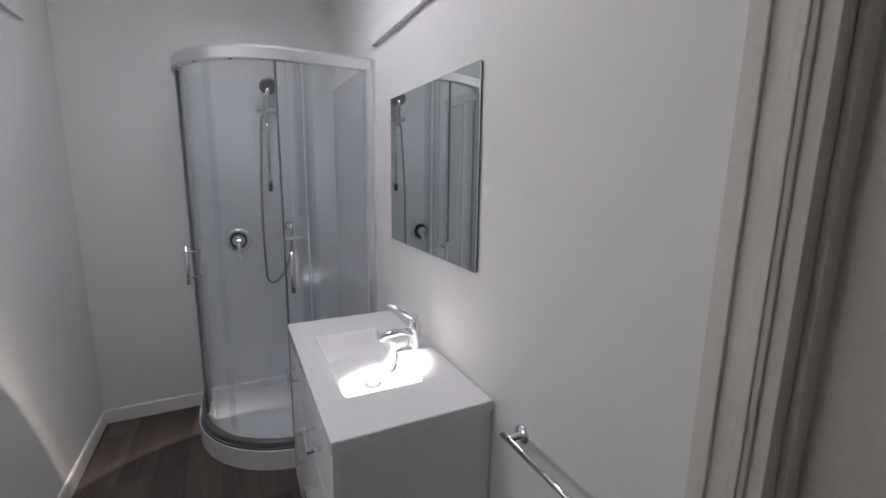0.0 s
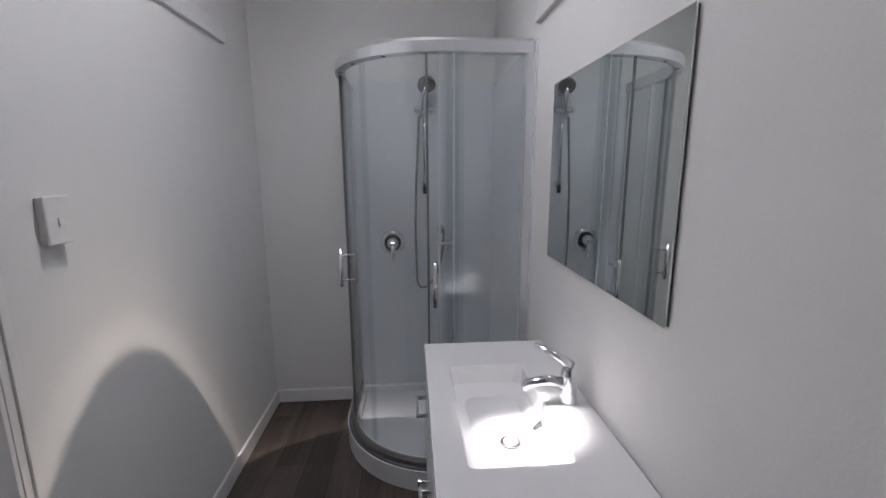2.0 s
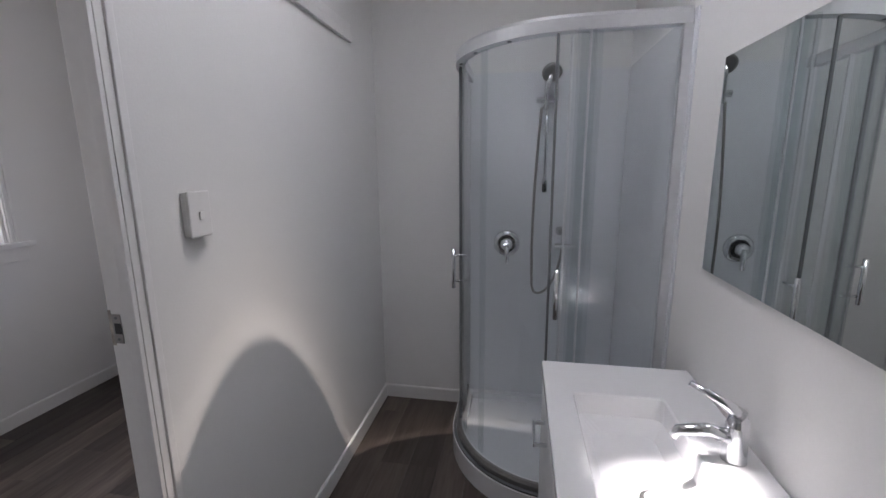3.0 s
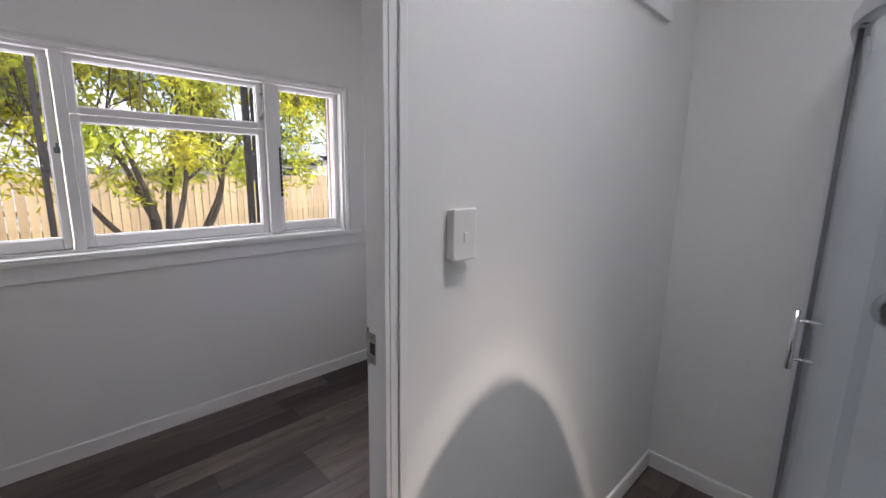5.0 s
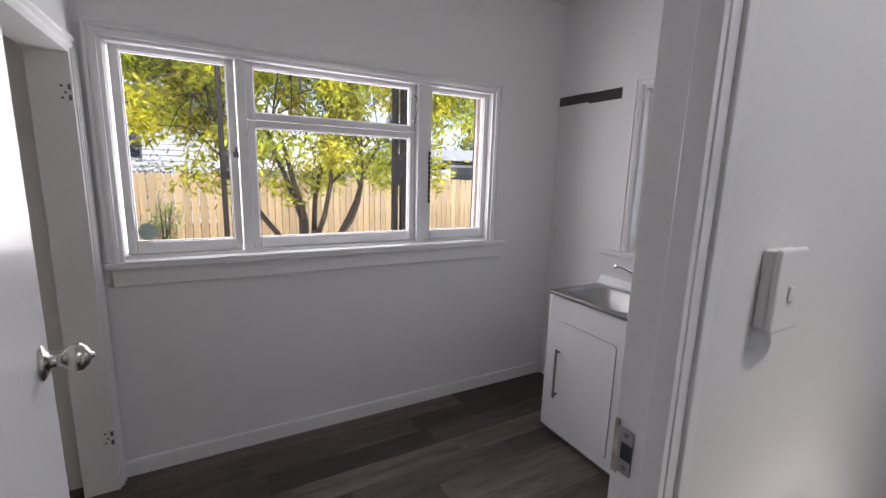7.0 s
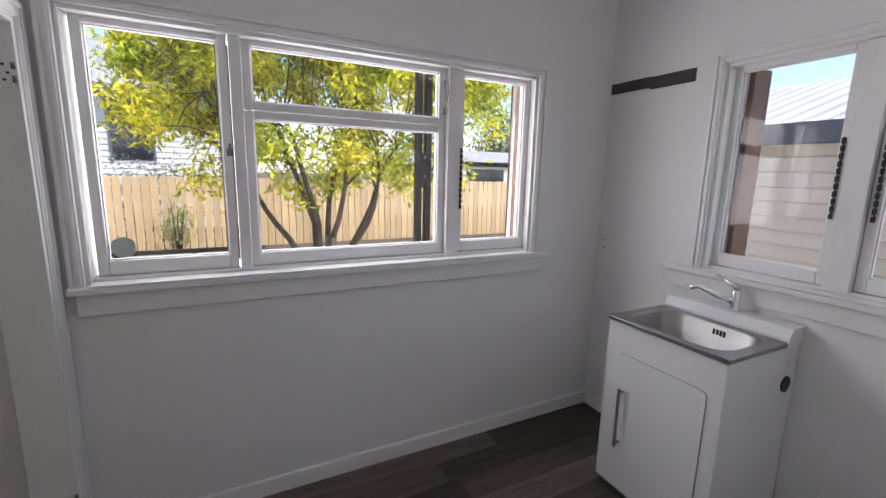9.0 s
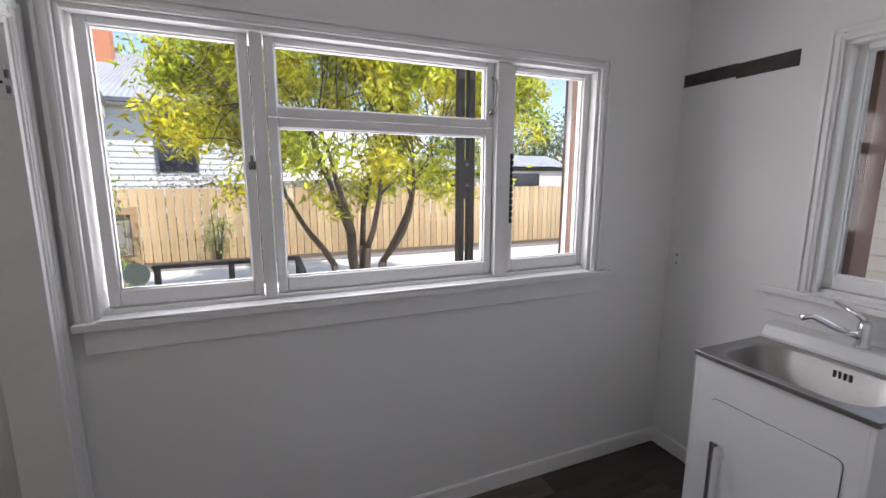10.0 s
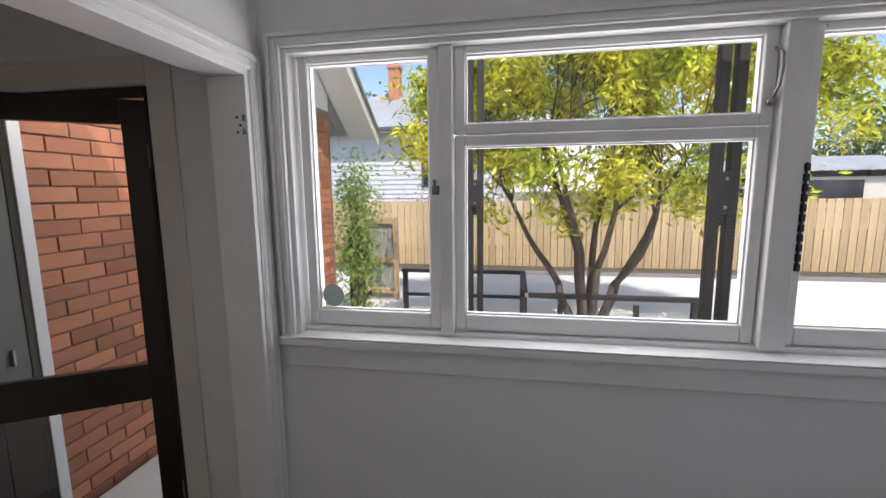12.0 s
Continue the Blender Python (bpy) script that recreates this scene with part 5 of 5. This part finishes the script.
def neighbour_house():
    h = thing("neighbour_house", (-19, 0, ZG), "pale grey weatherboard house with corrugated iron roof and chimney", "house")
    x, y0, y1, zg = -17.2, -4.2, 3.2, 3.66
    part("wall", B(x - 5, x - 0.001, y0, y1, ZG - 0.02, zg), BOARD, h)
    weatherboards(h, "x", x, 1, y0, y1, 1.0, zg - 0.02, 0.17, BOARD)
    part("lower_wall", B(x, x + 0.02, y0, y1, ZG, 1.0), BOARD, h)
    xe = x + 0.45
    part("eaves_lining", B(x, xe, y0 - 0.4, y1 + 0.4, zg - 0.01, zg + 0.03), SOFFIT, h)
    part("gutter", B(xe - 0.02, xe + 0.1, y0 - 0.4, y1 + 0.4, zg + 0.031, zg + 0.15, bevel=0.01), BLUEGREY, h)
    r = part("roof", iron_slope((xe + 0.05, y0 - 0.4, zg + 0.14), (xe + 0.05, y1 + 0.4, zg + 0.14), (x - 3.0, y1 - 2.2, zg + 2.1), (x - 3.0, y0 + 2.2, zg + 2.1), 0.15, 0.03), IRON, h, "corrugated galvanised iron roof")
    part("roof", iron_slope((xe + 0.05, y1 + 0.4, zg + 0.14), (x - 6, y1 + 0.4, zg + 0.14), (x - 3.0, y1 - 2.2, zg + 2.1), (x - 3.0, y1 - 2.2, zg + 2.1), 0.15, 0.03), IRON, h, "corrugated galvanised iron roof")
    ch = B(x - 2.5, x - 2.05, -1.65, -1.20, zg + 1.2, zg + 2.8, bevel=0.01)
    box(ch, x - 2.54, x - 2.01, -1.69, -1.16, zg + 2.801, zg + 2.92, 0.01)
    c = part("chimney", ch, BRICK, r, "red brick chimney")
    w = part("window", B(x + 0.02, x + 0.05, 0.20, 1.20, 1.75, 3.45), DARKWIN, h)
    bm = bmesh.new()
    for a in ((0.13, 0.199, 1.7, 3.52), (1.201, 1.26, 1.7, 3.52)):
        box(bm, x + 0.015, x + 0.08, a[0], a[1], a[2], a[3])
    box(bm, x + 0.016, x + 0.079, 0.20, 1.20, 2.57, 2.63)
    box(bm, x + 0.016, x + 0.079, 0.20, 1.20, 3.451, 3.52)
    part("window_frame", bm, BLUEGREY, w)


def garage():
    h = thing("neighbour_garage", (-3, 11, ZG), "cream weatherboard garage with ribbed metal roof", "garage")
    y, x0, x1, zt = 8.4, -6.3, 3.0, 1.94
    part("wall", B(x0, x1, y + 0.001, y + 5, ZG - 0.02, zt), CREAMB, h)
    weatherboards(h, "y", y, -1, x0 + 0.05, x1, ZG + 0.15, zt - 0.03, 0.152, CREAMB, True)
    part("corner_board", B(x0 - 0.02, x0 + 0.049, y - 0.035, y + 0.05, ZG, zt - 0.02, bevel=0.004), CREAMB, h)
    part("fascia", B(x0 - 0.25, x1, y - 0.20, y - 0.06, zt - 0.02, zt + 0.19, bevel=0.012), BLUEGREY, h, "slate blue metal fascia and gutter")
    part("eaves_lining", B(x0 - 0.1, x1, y - 0.058, y, zt - 0.03, zt + 0.0), SOFFIT, h)
    part("roof", iron_slope((x0 - 0.3, y - 0.16, zt + 0.18), (x1, y - 0.16, zt + 0.18), (x1, y + 2.6, zt + 1.05), (x0 - 0.3, y + 2.6, zt + 1.05), 0.22, 0.032, True), IRON, h, "ribbed zinc-grey metal roof")


def far_sheds():
    for at, w, ht, nm, lab in (((-24, 17.5), 6.0, 2.3, "far_shed", "low grey shed with pale roof beyond the fence"), ((-20, 11.6), 3.2, 1.95, "carport", "low carport with brown beam beyond the fence")):
        s = thing(nm, (at[0], at[1], ZG), lab, "shed")
        x, y = at
        part("wall", B(x - 3, x, y - w / 2, y + w / 2, ZG, ht), CREAMB, s)
        part("beam", B(x + 0.01, x + 0.1, y - w / 2 - 0.2, y + w / 2 + 0.2, ht - 0.25, ht, bevel=0.01), POST, s)
        part("roof", iron_slope((x + 0.3, y - w / 2 - 0.2, ht + 0.01), (x + 0.3, y + w / 2 + 0.2, ht + 0.01), (x - 2, y + w / 2 + 0.2, ht + 0.75), (x - 2, y - w / 2 - 0.2, ht + 0.75), 0.2, 0.03), IRON, s)
        part("window", B(x + 0.002, x + 0.03, y - w / 4, y + w / 5, 0.9, ht - 0.4), DARKWIN, s)


neighbour_house()
garage()
far_sheds()


def brick_wing():
    h = thing("brick_house_wing", (-5.6, 0.5, ZG), "red brick house wing with white gable soffit", "house")
    y, x0, x1, zt = 1.08, -7.455, -3.908, 2.62
    part("wall", B(x0, x1, y - 3.5, y - 0.012, ZG - 0.02, zt), MORTAR, h, "mortar core of the wall")
    # white gable over the brick face, with raking soffit and barge boards
    pk, ez, yo = (x0 - 0.72 + x1 + 0.7) / 2, 2.385, 1.46
    pz = ez + 0.72 * (pk - (x0 - 0.72))

    def slab(points, depth, nm, material, label):
        bm = bmesh.new()
        v = [bm.verts.new(p) for p in points]
        w = [bm.verts.new(Vector(p) + Vector(depth)) for p in points]
        bm.faces.new(v)
        bm.faces.new(w[::-1])
        n = len(points)
        for k in range(n):
            bm.faces.new((v[k], v[(k + 1) % n], w[(k + 1) % n], w[k]))
        return part(nm, bm, material, h, label)
    slab([(x0, y - 0.02, zt), (x1, y - 0.02, zt), (x1, y - 0.02, pz - 0.72 * (x1 - pk) - 0.06), (pk, y - 0.02, pz - 0.06), (x0, y - 0.02, ez + 0.72 * 0.72 - 0.06)], (0, -0.1, 0), "gable", SOFFIT, "white painted gable sheet")
    for xa, za, xb, zb, nm in ((x0 - 0.72, ez, pk, pz, "far"), (x1, pz - 0.72 * (x1 - pk), pk, pz, "near")):
        slab([(xa, yo, za), (xb, yo, zb), (xb, yo, zb - 0.21), (xa, yo, za - 0.21 if nm == "near" else za - 0.12)], (0, 0.03, 0), "barge_board", SOFFIT, "white painted barge board")
        slab([(xa, y - 0.02, za - 0.04), (xb, y - 0.02, zb - 0.04), (xb, yo - 0.001, zb - 0.04), (xa, yo - 0.001, za - 0.04)], (0, 0, 0.03), "soffit", SOFFIT, "white raking soffit")
        part("roof", iron_slope((xa, yo + 0.04, za + 0.02), (xa, y - 3.5, za + 0.02), (xb, y - 3.5, zb + 0.02), (xb, yo + 0.04, zb + 0.02), 0.15, 0.03), IRON, h)
    part("roof_edge", T([(x0 - 0.74, yo + 0.045, ez + 0.02), (pk, yo + 0.045, pz + 0.02)], 0.022, 8), IRON, h, "pale grey metal roof edge")
    # dark glazed door leaf and its white post beside the brickwork
    d = part("door", B(x1 + 0.094, XW - 0.095, 1.052, 1.078, 0.0, 1.99), SMOKE, h, "dark glazed door")
    part("door_stile", B(x1 + 0.0585, x1 + 0.0935, 1.051, 1.084, 0.0, 1.99, bevel=0.003), BROWN, d)
    part("door_rail", B(x1 + 0.094, XW - 0.095, 1.0785, 1.086, 0.0, 0.55, bevel=0.002), BROWN, d)
    part("door_latch", B(-3.745, -3.733, 1.0785, 1.10, 0.80, 0.88, bevel=0.003), STEEL, d)
    part("door_frame", B(x1 + 0.002, x1 + 0.058, y - 0.10, y + 0.012, -0.10, 2.2, bevel=0.004), SOFFIT, d, "white painted door post")
    # bricks, in half bond
    bw, bh, jn = 0.230, 0.076, 0.010
    rnd = random.Random(9)
    base = part("brick", B(-bw / 2, bw / 2, -0.03, 0.0, 0, bh, bevel=0.004), BRICK, h)
    short = part("brick", B(-0.05, 0.05, -0.03, 0.0, 0, bh, bevel=0.004), BRICK, h)
    used = {base: 0, short: 0}
    rows = int((zt - 0.02 - ZG) / (bh + jn))
    rest = bmesh.new()
    count = 0
    for r in range(rows):
        z = ZG + r * (bh + jn)
        x = x1 - 0.003
        first = True
        while x - x0 > 0.06:
            if first and r % 2:
                w, src = 0.10, short
            else:
                w, src = bw, base
            first = False
            if x - w < x0:
                w, src = 0.10, short
                if x - w < x0 - 0.02:
                    break
            cx = x - w / 2
            if count < 296 and x > -6.0:
                if used[src] == 0:
                    ob = src
                else:
                    ob = new("brick", src.data)
                    ob.parent = h
                used[src] = 1
                ob.matrix_parent_inverse = h.matrix_basis.inverted()
                ob.matrix_basis = pose(cx, y + rnd.uniform(-0.003, 0.003), z + rnd.uniform(-0.002, 0.002), 0, rnd.uniform(-0.35, 0.35), rnd.uniform(-0.5, 0.5))
                count += 1
            else:
                k = rnd.uniform(-0.003, 0.003)
                box(rest, cx - w / 2, cx + w / 2, y - 0.03, y + k, z, z + bh)
            x -= w + jn
    part("brickwork", rest, BRICKI, h, "red brickwork")["kind"] = "stuff"


BRICKI = mat("red_brick_far", (0.50, 0.215, 0.115), 0.85, vary=0.2, scale=9, fine=70, bump=0.35, second=(0.36, 0.13, 0.075), island=0.32)
brick_wing()

# paver edging in front of the fence
pv = bmesh.new()
rp = random.Random(2)
for k in range(70):
    for j in range(2):
        yy = -3.0 + k * 0.24
        box(pv, -12.30 + j * 0.22, -12.10 + j * 0.22, yy + 0.12 * j, yy + 0.23 + 0.12 * j, ZG, ZG + 0.012 + rp.uniform(0, 0.004))
tagged(part("paver_edging", pv, PAVE), "grey paver strip along the fence", "pavers", kind="stuff")

# ---- floor planks ----
pw, plen = 0.152, 0.914
rnd = random.Random(21)
plank_mesh = {}


def plank(x0, y0, y1):
    key = round(y1 - y0, 2)
    if key not in plank_mesh:
        bm = B(0.0004, pw - 0.0006, 0.0004, key - 0.0006, -0.0035, 0.0, bevel=0.0006)
        me = bpy.data.meshes.new("plank")
        bm.to_mesh(me)
        bm.free()
        me.materials.append(PLANK)
        plank_mesh[key] = me
    ob = new("plank", plank_mesh[key])
    ob.parent = floor
    ob.location = (x0, y0, 0)


x = XW
while x < XR:
    bathroom = x > XL2 - 0.09
    lo, hi = (Y0, YB) if bathroom else ((YP, YB) if x < -2.45 else (YS, YB))
    y = lo - round(rnd.uniform(0.05, 0.85) / 0.05) * 0.05
    while y < hi:
        a, b = max(y, lo), min(y + plen, hi)
        if b - a > 0.03:
            plank(x, a, a + max(0.02, round((b - a) / 0.02) * 0.02))
        y += plen
    x += pw
